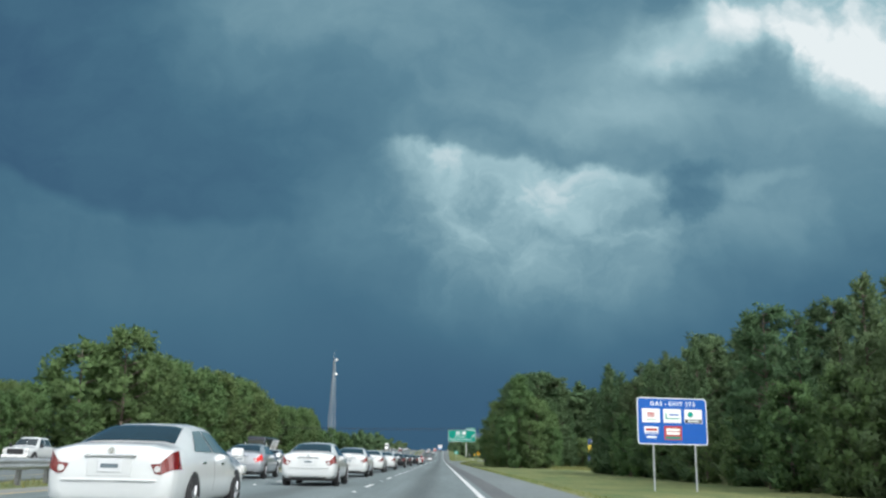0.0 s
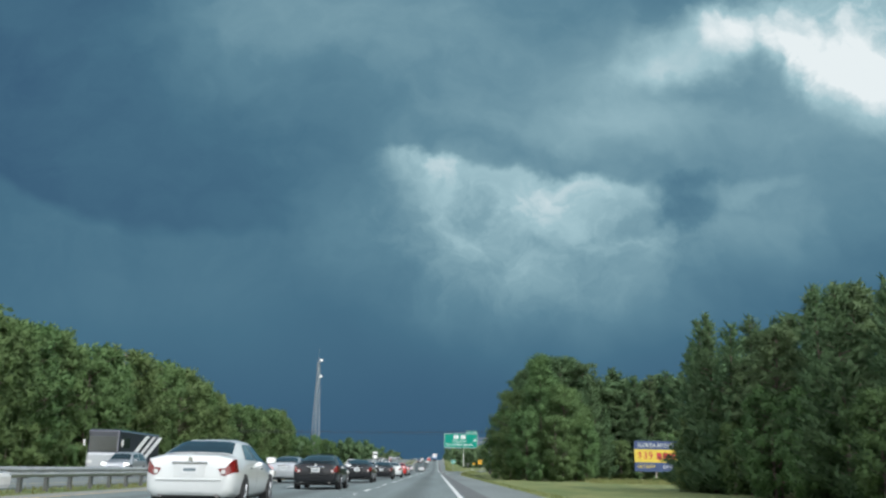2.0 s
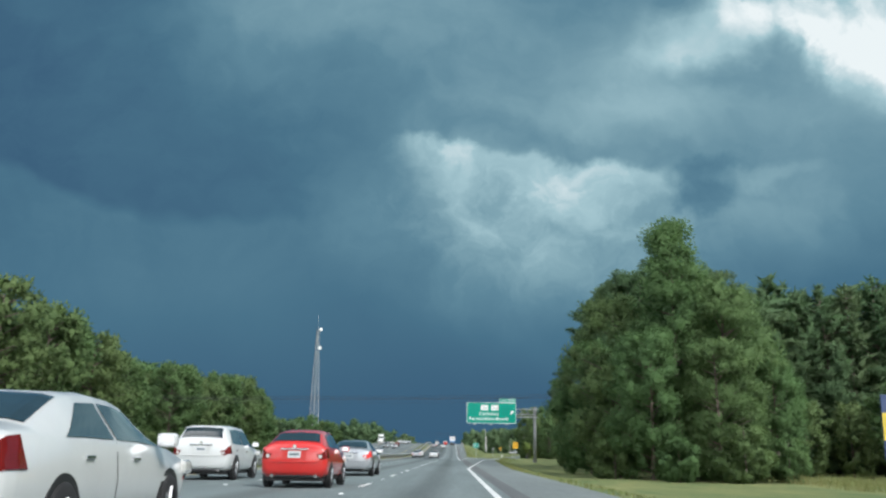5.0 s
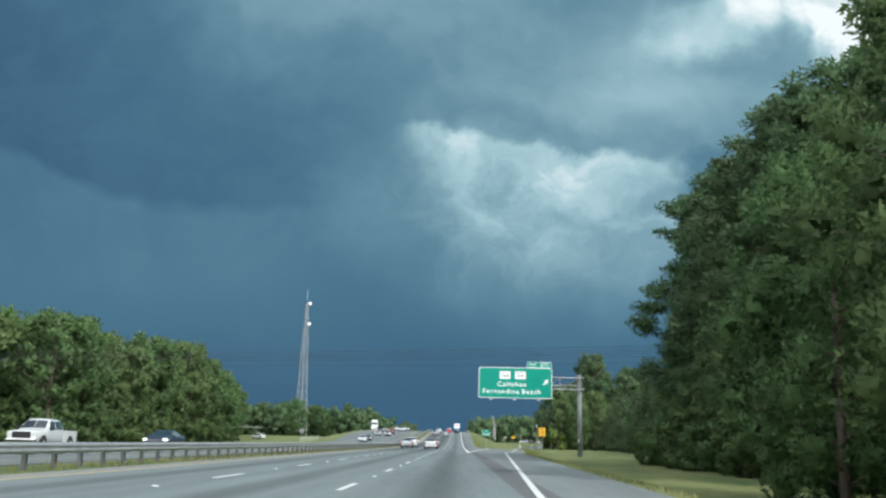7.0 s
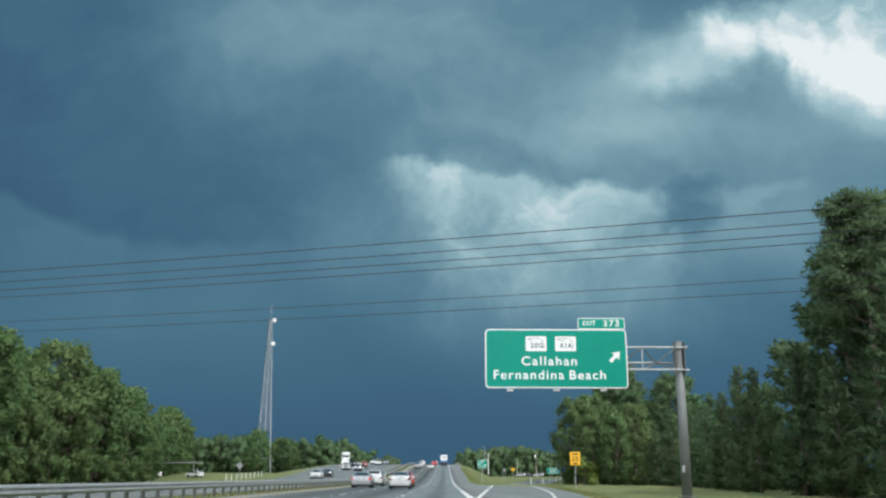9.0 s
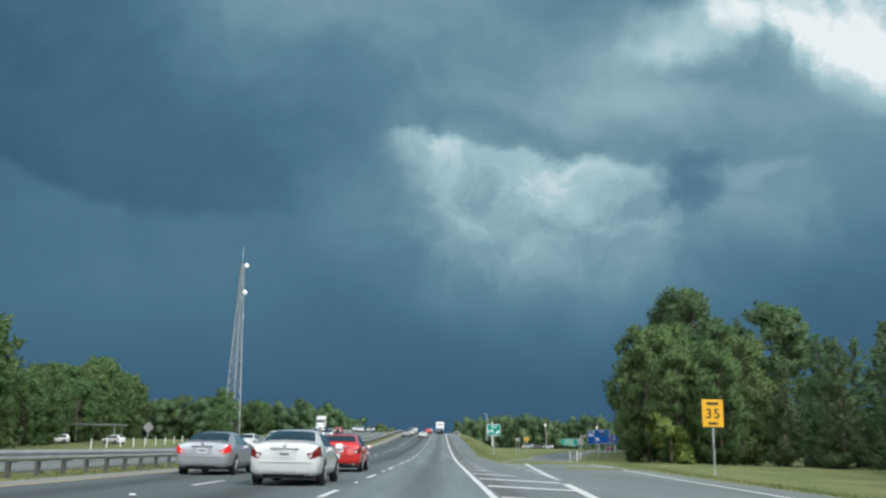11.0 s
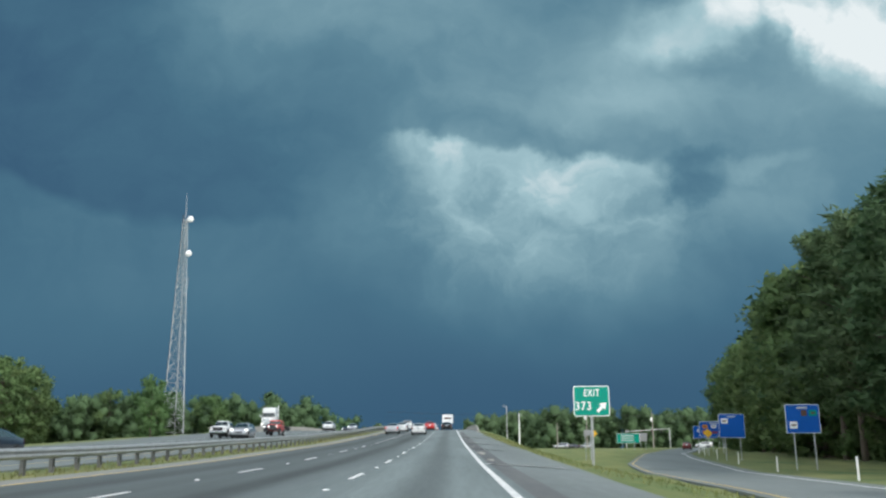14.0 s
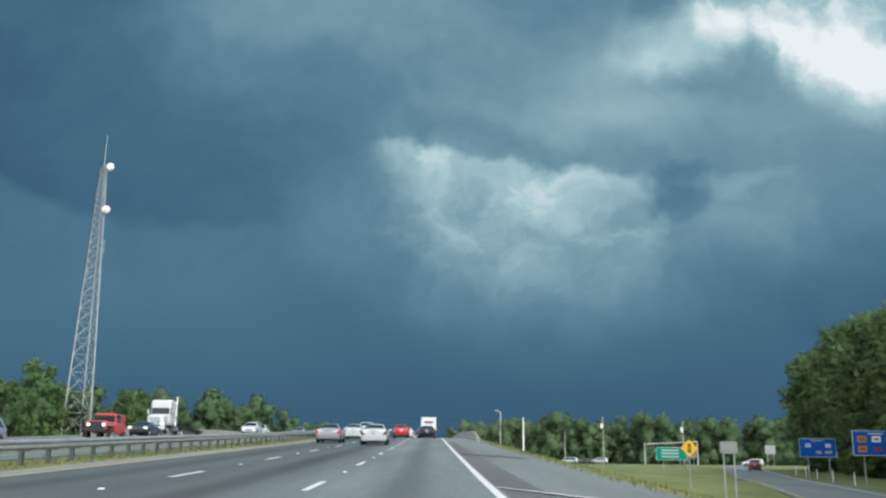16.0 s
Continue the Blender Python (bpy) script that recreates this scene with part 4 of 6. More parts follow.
# ragged grass along the verges and under the guardrail
def tufts(name, spots, seed, tall, label):
    rng = np.random.default_rng(seed)
    xy = np.array(spots)
    n = len(xy)
    z = np.array([ground_z(a, b) for a, b in xy]) - 0.03
    a = rng.uniform(0, 2 * np.pi, n)
    w = rng.uniform(0.010, 0.028, n)
    h = tall * rng.uniform(0.4, 1.2, n)
    lean_ = rng.normal(0, 0.35, (n, 2)) * h[:, None]
    base_ = np.stack([xy[:, 0], xy[:, 1], z], 1)
    side = np.stack([np.cos(a) * w, np.sin(a) * w, np.zeros(n)], 1)
    tip = base_ + np.stack([lean_[:, 0], lean_[:, 1], h], 1)
    v = np.stack([base_ - side, base_ + side, tip + side * 0.3, tip - side * 0.3], 1).reshape(-1, 3)
    me = bpy.data.meshes.new(name)
    me.from_pydata(v.tolist(), [], np.arange(4 * n).reshape(-1, 4).tolist())
    me.materials.append(BLADES)
    return tagged(new(name, me), label, "grass", kind="stuff")


grng = random.Random(9)
spots = []
for _ in range(22000):
    y = grng.uniform(20, 520)
    edge = 4.1 if (y < 205 or y > 388) else ramp_right(y) + 0.1
    spots.append((edge + abs(grng.gauss(0, 1.0)) * 1.6, y))
tufts("verge_grass", spots, 3, 0.10, "ragged yellow-green grass along the road edge")
tufts("median_grass", [(grng.uniform(-13.9, -11.2), grng.uniform(0, 520)) for _ in range(12000)], 4, 0.13, "dry pale grass under the guardrail")
tufts("rough_grass", [(grng.uniform(24, 66), grng.uniform(192, 212)) for _ in range(9000)], 5, 0.7, "tall rough grass before the billboards")

# ---- signs, mast, poles, wires ----


def text_mesh(body, size, material):
    """One word as a mesh, centred, and its width."""
    cu = bpy.data.curves.new("lettering", "FONT")
    cu.body, cu.size, cu.extrude, cu.align_x, cu.align_y = body, size, 0.004, "CENTER", "CENTER"
    cu.offset, cu.space_character = 0.013 * size, 1.20
    tmp = bpy.data.objects.new("tmp", cu)
    me = bpy.data.meshes.new_from_object(tmp)
    bpy.data.objects.remove(tmp)
    xs = [v.co.x for v in me.vertices]
    me.transform(Matrix.Translation((-(max(xs) + min(xs)) / 2, 0, 0)))
    me.materials.clear()
    me.materials.append(material)
    return me, max(xs) - min(xs)


def letters(parent, body, size, x, z, material, width=None, depth=-0.022, name="lettering"):
    """A line of words, each a part, fitted to the width and centred on x."""
    words = [text_mesh(w, size, material) for w in body.split()]
    gap = 0.42 * size
    total = sum(w for _, w in words) + gap * (len(words) - 1)
    k = width / total if width else 1.0
    left = x - total * k / 2
    for me, w in words:
        me.transform(Matrix.Diagonal((k, 1, 1, 1)))
        ob = new(name, me)
        ob.parent = parent
        ob.matrix_local = pose(left + w * k / 2, depth, z, 90, 0, 0)
        left += (w + gap) * k


def rounded(w, h, r, thick, cx=0.0, cz=0.0, y=0.0, bm=None):
    """A plate with rounded corners, its face towards -y."""
    own = bm or bmesh.new()
    pts = []
    for sx, sz, a0 in ((1, -1, -90), (1, 1, 0), (-1, 1, 90), (-1, -1, 180)):
        for k in range(5):
            a = radians(a0 + 22.5 * k)
            pts.append((cx + sx * (w / 2 - r) + r * math.cos(a), cz + sz * (h / 2 - r) + r * math.sin(a)))
    front = [own.verts.new((p[0], y - thick / 2, p[1])) for p in pts]
    back = [own.verts.new((p[0], y + thick / 2, p[1])) for p in pts]
    own.faces.new(front)
    own.faces.new(list(reversed(back)))
    for i in range(len(pts)):
        j = (i + 1) % len(pts)
        own.faces.new((front[j], front[i], back[i], back[j]))
    return own


def plate(parent, w, h, material, rim=SIGN_WHITE, border=0.06, r=0.15, cx=0.0, cz=0.0, name="panel"):
    """A sign panel: a pale border plate and the coloured face set just before it."""
    back = part(name, rounded(w, h, r, 0.03, cx, cz), rim, parent)
    part("face", rounded(w - 2 * border, h - 2 * border, max(0.02, r - border), 0.006, cx, cz, -0.019), material, back)
    return back


def arrow(parent, x, z, s, material):
    own = bmesh.new()
    pts = [(-0.5, -0.12), (0.02, -0.12), (0.02, -0.34), (0.5, 0.0), (0.02, 0.34), (0.02, 0.12), (-0.5, 0.12)]
    c, q = math.cos(radians(45)), math.sin(radians(45))
    ring = [own.verts.new((x + s * (c * a - q * b), -0.024, z + s * (q * a + c * b))) for a, b in pts]
    own.faces.new(ring[1:6])
    own.faces.new((ring[0], ring[1], ring[5], ring[6]))
    bmesh.ops.recalc_face_normals(own, faces=own.faces)
    part("arrow", own, material, parent)


def bar(parent, x, z, w, h, material, depth=-0.024, name="printed_bar"):
    part(name, box_bm(x, depth, z, w, 0.004, h), material, parent)


def posts(parent, xs, top, foot, r=0.06, material=GALV, y=0.06):
    for x in xs:
        part("post", tube_bm((x, y, foot), (x, y, top), r, r, 10), material, parent)


# overhead exit sign on its cantilever mast
over = thing("overhead_sign", pose(6.98, 307.7, 9.33), "large green overhead exit sign hung from a grey steel cantilever", "road sign")
panel = plate(over, 9.15, 3.80, SIGN_GREEN, border=0.07, r=0.28)
tab = plate(over, 3.05, 0.74, SIGN_GREEN, border=0.05, r=0.14, cx=2.98, cz=2.28, name="exit_tab")
letters(tab, "EXIT", 0.44, 2.20, 2.28, SIGN_WHITE, 0.82)
letters(tab, "373", 0.58, 3.62, 2.28, SIGN_WHITE, 1.02)
letters(panel, "Callahan", 0.80, -0.46, -0.19, SIGN_WHITE, 3.56)
letters(panel, "Fernandina Beach", 0.80, -0.45, -1.08, SIGN_WHITE, 7.18)
arrow(panel, 3.80, 0.14, 0.92, SIGN_WHITE)
for cx, t in ((-1.28, "200"), (0.62, "A1A")):
    sh = part("route_shield", rounded(1.34, 0.96, 0.06, 0.006, cx, 0.95, -0.026), SIGN_WHITE, panel)
    letters(sh, t, 0.46, cx + 0.02, 0.82, SIGN_BLACK, 0.80, depth=-0.034)
    outline = bmesh.new()
    for a, b in (((-0.55, 0.34), (-0.1, 0.36)), ((-0.1, 0.36), (0.34, 0.30)), ((0.34, 0.30), (0.52, -0.10)), ((0.52, -0.10), (0.44, -0.34)), ((-0.55, 0.34), (-0.5, 0.24)), ((-0.5, 0.24), (-0.12, 0.20))):
        tube_bm((cx + a[0], -0.032, 0.95 + a[1]), (cx + b[0], -0.032, 0.95 + b[1]), 0.016, 0.016, 5, outline)
    part("shield_outline", outline, SIGN_BLACK, sh)
for x in (-3.05, -0.12, 2.86):
    lampo = part("sign_light", box_bm(x, -0.62, -2.10, 0.42, 0.30, 0.16, 0.04), ALUM, over, "grey sign light on an arm")
    part("arm", tube_bm((x, 0.1, -1.85), (x, -0.55, -2.12), 0.03, 0.03, 6), POSTSTEEL, lampo)
for y, z in ((0.28, 0.78), (0.28, -0.66), (1.25, -0.10)):
    part("chord", tube_bm((-4.4, y, z), (8.6 if y < 1 else 8.1, y, z), 0.070, 0.070, 8), GALV, over, "grey steel tube")
for i in range(5):
    x0 = -3.4 + 2.25 * i
    part("brace", tube_bm((x0, 0.28, 0.78), (x0, 0.28, -0.66), 0.045, 0.045, 6), GALV, over)
    part("brace", tube_bm((x0, 0.28, 0.78), (x0 + 1.1, 1.25, -0.10), 0.045, 0.045, 6), POSTSTEEL, over)
    part("brace", tube_bm((x0 + 2.25, 0.28, 0.78), (x0 + 1.1, 1.25, -0.10), 0.045, 0.045, 6), GALV, over)
    part("brace", tube_bm((x0, 0.28, -0.66), (x0 + 1.1, 1.25, -0.10), 0.045, 0.045, 6), POSTSTEEL, over)
    part("brace", tube_bm((x0 + 2.25, 0.28, -0.66), (x0 + 1.1, 1.25, -0.10), 0.045, 0.045, 6), POSTSTEEL, over)
for x in (-4.0, -1.5, 1.5, 4.0):
    part("hanger", box_bm(x, 0.16, 0.0, 0.10, 0.24, 3.4), POSTSTEEL, over)
mast = part("mast", tube_bm((8.05, 0.6, -9.0), (8.05, 0.6, 1.15), 0.32, 0.26, 20), MASTSTEEL, over, "weathered grey round steel mast", True)
part("cap", tube_bm((8.05, 0.6, 1.15), (8.05, 0.6, 1.22), 0.28, 0.24, 16), POSTSTEEL, mast)
for dx in (-0.30, 0.30):
    part("gusset", box_bm(8.05 + dx, 0.55, 0.06, 0.035, 0.75, 2.1, 0.01), MASTSTEEL, mast)
part("handhole", box_bm(7.86, 0.36, -6.9, 0.20, 0.10, 0.42, 0.03), GALV, mast)
part("base_plate", box_bm(8.05, 0.6, -8.55, 1.0, 1.0, 0.08, 0.02), POSTSTEEL, mast)

# gas sign
gas = thing("service_sign", pose(15.98, 63.05, 4.0, 0, 0, 8), "blue service sign with five logo plates on two steel posts", "road sign")
gp = plate(gas, 5.05, 3.18, SIGN_BLUE, border=0.06, r=0.22)
letters(gp, "GAS - EXIT 373", 0.40, 0.05, 1.17, SIGN_WHITE, 3.25)
for k, (x, z) in enumerate(((-1.54, 0.36), (0.0, 0.36), (1.52, 0.36), (-1.54, -0.80), (0.02, -0.80))):
    lp = part("logo_plate", rounded(1.28, 0.94, 0.05, 0.006, x, z, -0.028), (SIGN_WHITE, SIGN_WHITE, SIGN_WHITE, SIGN_BLUE, SIGN_RED)[k], gp)
    if k == 0:
        for dx in (-0.2, -0.07, 0.07, 0.2):
            bar(lp, x + dx, z + 0.06, 0.09, 0.32, SIGN_RED, -0.033)
        bar(lp, x, z - 0.28, 0.7, 0.04, SIGN_GREEN, -0.033)
    elif k == 1:
        bar(lp, x + 0.12, z + 0.08, 0.7, 0.10, SIGN_BLUE, -0.033)
        bar(lp, x, z - 0.18, 1.0, 0.08, SIGN_GREEN, -0.033)
        bar(lp, x - 0.45, z + 0.02, 0.08, 0.36, SIGN_GREEN, -0.033)
    elif k == 2:
        part("printed_disc", tube_bm((x - 0.2, -0.036, z + 0.12), (x - 0.2, -0.032, z + 0.12), 0.2, 0.2, 14), SIGN_GREEN, lp)
        bar(lp, x, z - 0.33, 1.2, 0.24, SIGN_BLACK, -0.033)
        bar(lp, x, z - 0.33, 0.8, 0.08, SIGN_WHITE, -0.037)
    elif k == 3:
        part("printed_plate", rounded(1.0, 0.50, 0.05, 0.004, x, z + 0.16, -0.033), SIGN_WHITE, lp)
        bar(lp, x, z + 0.20, 0.8, 0.16, SIGN_RED, -0.037)
        bar(lp, x, z - 0.02, 0.9, 0.06, SIGN_BLUE, -0.037)
        bar(lp, x, z - 0.30, 0.7, 0.13, SIGN_WHITE, -0.033)
    else:
        for dz, w in ((0.22, 1.0), (-0.02, 0.95)):
            bar(lp, x, z + dz, w, 0.17, SIGN_WHITE, -0.033)
        bar(lp, x, z - 0.32, 1.1, 0.16, SIGN_GREEN, -0.033)
posts(gas, (-1.40, 1.62), 0.4, -5.2, 0.065, GALV)

# exit number sign in the gore
ex = thing("exit_sign", pose(7.28, 433.2, 4.97), "green exit number sign on a single grey post", "road sign")
ep = plate(ex, 1.86, 1.56, SIGN_GREEN, border=0.045, r=0.13)
letters(ep, "EXIT", 0.50, 0.02, 0.40, SIGN_WHITE, 0.80)
letters(ep, "373", 0.60, -0.44, -0.27, SIGN_WHITE, 0.80)
arrow(ep, 0.52, -0.30, 0.66, SIGN_WHITE)
posts(ex, (-0.02,), 0.3, -3.6, 0.075)

# blue signs along the ramp
ORANGE = mat("orange_print", (0.65, 0.22, 0.03), 0.5, vary=0.15)


def blue_sign(x, y, z, w, h, logos, foot, label):
    s = thing("service_sign", pose(x, y, z), label, "road sign", "service signs along the ramp")
    p = plate(s, w, h, SIGN_BLUE, border=0.04, r=0.10)
    bar(p, 0, h * 0.38, w * 0.32, 0.14, BOARD_TEXT)
    for lx, lz, lw, lh, m in logos:
        q = part("logo_plate", rounded(lw, lh, 0.04, 0.006, lx, lz, -0.028), m, p)
        bar(q, lx, lz, lw * 0.6, lh * 0.3, SIGN_BROWN if m is not SIGN_BLACK else SIGN_WHITE, -0.034)
    posts(s, (-0.28 * w, 0.30 * w), h * 0.3, ground_z(x, y) - z - 0.3, 0.05)


blue_sign(26.1, 454.0, 4.72, 2.55, 2.12, ((0.10, 0.42, 0.42, 0.42, SIGN_BROWN), (0.78, 0.42, 0.56, 0.42, SIGN_GREEN), (-0.72, -0.46, 0.56, 0.50, SIGN_WHITE)), 1.0, "blue logo sign with three plates beside the ramp")
blue_sign(29.8, 483.2, 5.05, 2.75, 2.50, ((-0.75, 0.50, 0.70, 0.52, SIGN_WHITE),), 1.0, "blue logo sign with one white plate beside the ramp")
blue_sign(37.9, 518.0, 5.60, 4.1, 2.10, ((-1.25, 0.32, 0.75, 0.5, ORANGE), (0.0, 0.34, 0.75, 0.5, SIGN_WHITE), (1.25, 0.32, 0.75, 0.5, ORANGE), (-1.25, -0.5, 0.75, 0.5, ORANGE), (0.1, -0.5, 0.75, 0.3, SIGN_RED), (1.25, -0.5, 0.75, 0.5, ORANGE)), 1.0, "blue logo sign with orange and white plates")
blue_sign(44.0, 544.4, 5.70, 4.2, 2.10, ((-1.1, 0.25, 0.6, 0.4, SIGN_WHITE), (0.1, 0.25, 0.5, 0.4, SIGN_BLUE), (1.2, 0.25, 0.6, 0.4, SIGN_WHITE), (0.1, -0.5, 0.6, 0.3, BOARD_TEXT), (1.2, -0.5, 0.8, 0.25, BOARD_TEXT)), 1.2, "blue direction sign with small white plates")

# yellow advisory plate, warning diamonds
adv = thing("speed_sign", pose(14.5, 353.7, 4.15), "yellow exit speed plate on a post", "road sign")
ap = plate(adv, 1.2, 1.52, SIGN_YELLOW, rim=SIGN_BLACK, border=0.03, r=0.07)
letters(ap, "35", 0.72, 0, -0.05, SIGN_BLACK, 0.72)
bar(ap, 0, 0.50, 0.62, 0.14, SIGN_BLACK)
bar(ap, 0, -0.55, 0.5, 0.12, SIGN_BLACK)
posts(adv, (0.0,), 0.4, -3.4, 0.05)


def diamond(x, y, z, half, face, label, foot):
    s = thing("warning_sign", pose(x, y, z), label, "road sign", "warning signs")
    own = rounded(half * 1.414, half * 1.414, 0.08, 0.02)
    bmesh.ops.rotate(own, verts=own.verts, matrix=Matrix.Rotation(radians(45), 3, "Y"))
    p = part("panel", own, face, s)
    posts(s, (0.0,), 0.2, foot - z - 0.2, 0.045)
    return p


diamond(-40.3, 430, 4.45, 0.78, SIGN_BACK, "bare metal back of a diamond sign on a post", 1.3)
dm = diamond(18.8, 507.3, 4.82, 0.64, SIGN_YELLOW, "yellow diamond sign with a traffic signal symbol", 1.6)
bar(dm, 0, 0, 0.23, 0.64, SIGN_BLACK, -0.014)
for dz, m in ((0.19, SIGN_RED), (0.0, BOARD_YELLOW), (-0.19, SIGN_GREEN)):
    part("printed_disc", tube_bm((0, -0.024, dz), (0, -0.016, dz), 0.075, 0.075, 12), m, dm)
diamond(33.8, 506.6, 4.75, 0.62, SIGN_YELLOW, "small yellow diamond sign beside the ramp", 1.0)
for x, y, z, w, h, m, lab in ((15.1, 487, 4.5, 0.9, 0.62, SIGN_BACK, "small bare sign back on thin posts"), (44.3, 597, 5.75, 1.9, 1.9, SIGN_BACK, "bare grey back of a sign beside the guide sign"), (78.5, 652, 7.3, 2.4, 2.0, SIGN_BACK, "bare back of a large sign near the junction")):
    s = thing("road_sign", pose(x, y, z), lab, "road sign")
    plate(s, w, h, m, rim=SIGN_BACK, border=0.05, r=0.08)
    posts(s, (-0.3 * w, 0.3 * w), h * 0.3, low_z(y) - z - 0.3, 0.05)
gs = thing("guide_sign", pose(40.5, 595, 5.50), "green guide sign at the end of the ramp", "road sign")
gpn = plate(gs, 5.2, 2.1, SIGN_GREEN, border=0.05, r=0.1)
for dz in (0.55, 0.05, -0.5):
    bar(gpn, -0.2, dz, 2.9, 0.22, BOARD_TEXT)
posts(gs, (-1.4, 1.4), 0.4, -4.4, 0.06)
# signal span beyond the junction
span = thing("signal_span", pose(66.5, 693, 3.1), "pale steel frame with hanging traffic signals over the side road", "traffic signal")
for x in (-7.6, 7.0):
    part("post", tube_bm((x, 0, -0.2), (x, 0, 6.6), 0.2, 0.16, 10), ALUM, span)
part("mast_arm", tube_bm((-7.6, 0, 6.1), (7.0, 0, 6.9), 0.13, 0.13, 8), ALUM, span)
for x in (-2.5, 1.0, 4.2):
    sg = part("signal_head", box_bm(x, -0.2, 5.9 + 0.05 * x, 0.4, 0.3, 1.1, 0.05), TRIM, span)
    part("lens", tube_bm((x, -0.38, 6.25 + 0.05 * x), (x, -0.34, 6.25 + 0.05 * x), 0.13, 0.13, 10), LAMP_RED, sg)

# billboards
bb = thing("billboard", pose(40.3, 212, 4.15), "navy and yellow roadside billboard on wooden legs", "billboard", "billboards")
bp = part("panel", box_bm(0, 0, 0, 12.6, 0.16, 5.1, 0.02), BOARD_BLUE, bb)
part("stripe", box_bm(0, -0.085, 0.05, 12.6, 0.012, 2.15), BOARD_YELLOW, bp)
letters(bp, "FLORIDA INFORMATION CENTER", 0.98, 0, 1.78, BOARD_TEXT, 11.2, depth=-0.09)
letters(bp, "$39", 1.65, -4.45, 0.02, SIGN_RED, 2.5, depth=-0.1)
for k, (x, w) in enumerate(((-2.1, 0.85), (-1.0, 0.85), (0.15, 0.95), (1.4, 1.1), (2.7, 0.95), (3.75, 0.85), (4.75, 0.7), (5.6, 0.75))):
    part("printed_shape", rounded(w, 1.15, 0.2, 0.008, x, 0.02, -0.096), SIGN_RED, bp)
letters(bp, "EXIT NOW", 0.8, -4.3, -1.75, BOARD_YELLOW, 2.9, depth=-0.09)
letters(bp, "EXIT 373", 0.8, 0.0, -1.75, BOARD_TEXT, 2.9, depth=-0.09)
letters(bp, "Turn Right", 0.8, 4.2, -1.75, BOARD_YELLOW, 3.5, depth=-0.09)
bb2 = thing("billboard", pose(54.4, 213, 4.3), "yellow and navy roadside billboard on wooden legs", "billboard", "billboards")
bp2 = part("panel", box_bm(0, 0, 0, 12.6, 0.16, 5.1, 0.02), BOARD_BLUE, bb2)
part("stripe", box_bm(0, -0.085, 1.25, 12.6, 0.012, 2.6), BOARD_YELLOW, bp2)
letters(bp2, "50% HOT", 1.5, -2.4, 1.2, SIGN_RED, 6.6, depth=-0.1)
letters(bp2, "$25", 1.4, -1.6, -1.2, BOARD_YELLOW, 2.6, depth=-0.09)
for b in (bb, bb2):
    for x in (-5.2, -2.6, 0, 2.6, 5.2):
        part("leg", box_bm(x, 0.22, -2.6, 0.26, 0.26, 4.6), WOODPOLE, b)

# lattice mast with two dishes
tow = thing("radio_mast", pose(-77.2, 640, 3.4), "tall three-legged steel lattice mast with two white dishes", "mast")
H, B0, B1 = 66.5, 3.6, 0.75


def leg_at(k, z):
    r = B0 + (B1 - B0) * min(1.0, z / H)
    a = radians(100 + 120 * k)
    return Vector((r * math.cos(a), r * math.sin(a), z))


for k in range(3):
    part("leg", tube_bm(leg_at(k, 0), leg_at(k, H), 0.20, 0.09, 8), GALV, tow)
levels = [0.0]
while levels[-1] < H - 1.2:
    levels.append(min(H, levels[-1] + max(1.3, 5.2 * (1 - levels[-1] / (H + 12)))))
for k in range(3):
    own = bmesh.new()
    j = (k + 1) % 3
    for i in range(len(levels) - 1):
        a, b = levels[i], levels[i + 1]
        tube_bm(leg_at(k, a), leg_at(j, b), 0.055, 0.055, 5, own)
        tube_bm(leg_at(j, a), leg_at(k, b), 0.055, 0.055, 5, own)
        tube_bm(leg_at(k, b), leg_at(j, b), 0.045, 0.045, 5, own)
    part("bracing", own, GALV, tow)
part("whip", tube_bm((0, 0, H), (0, 0, H + 8), 0.07, 0.03, 6), ALUM, tow)
part("feed_line", tube_bm(leg_at(1, 1) * 1.02, leg_at(1, H) * 1.02, 0.13, 0.11, 6), TRIM, tow)
for z in (66.3, 56.0):
    own = bmesh.new()
    bmesh.ops.create_uvsphere(own, u_segments=18, v_segments=10, radius=0.95, matrix=Matrix.Translation((1.7, -0.9, z)) @ Matrix.Diagonal((1, 0.45, 1, 1)))
    d = part("dish", own, BOX_WHITE, tow, "white drum dish", True)
    part("bracket", tube_bm((0.2, 0, z), (1.7, -0.7, z), 0.07, 0.07, 6), GALV, d)
for z, s in ((46, 1), (40, -1), (33, 1)):
    part("antenna", tube_bm((s * 1.6, 0.4, z), (s * 1.6, 0.4, z + 3.2), 0.05, 0.05, 6), ALUM, tow)


def pole(name, x, y, top, foot, r, material, label, head=None):
    p = thing(name, pose(x, y, foot), label, "pole")
    part("shaft", tube_bm((0, 0, -0.3), (0, 0, top - foot), r * 1.25, r * 0.8, 10), material, p)
    if head == "lamp":
        part("arm", tube_bm((0, 0, top - foot - 0.3), (-0.9, -0.3, top - foot + 0.1), 0.05, 0.05, 6), ALUM, p)
        part("lamp_head", box_bm(-1.1, -0.35, top - foot + 0.12, 0.8, 0.36, 0.22, 0.05), ALUM, p, "pale lamp head")
    if head == "cross":
        part("crossarm", box_bm(0, 0, top - foot - 0.6, 2.4, 0.12, 0.14), WOODPOLE, p)
        for dx in (-1.0, 1.0):
            part("insulator", tube_bm((dx, 0, top - foot - 0.52), (dx, 0, top - foot - 0.28), 0.06, 0.04, 8), BOX_WHITE, p)
    if head == "can":
        part("transformer", tube_bm((-0.35, -0.2, top - foot - 2.6), (-0.35, -0.2, top - foot - 1.5), 0.32, 0.32, 12), BOX_WHITE, p, "pale transformer can")
    return p


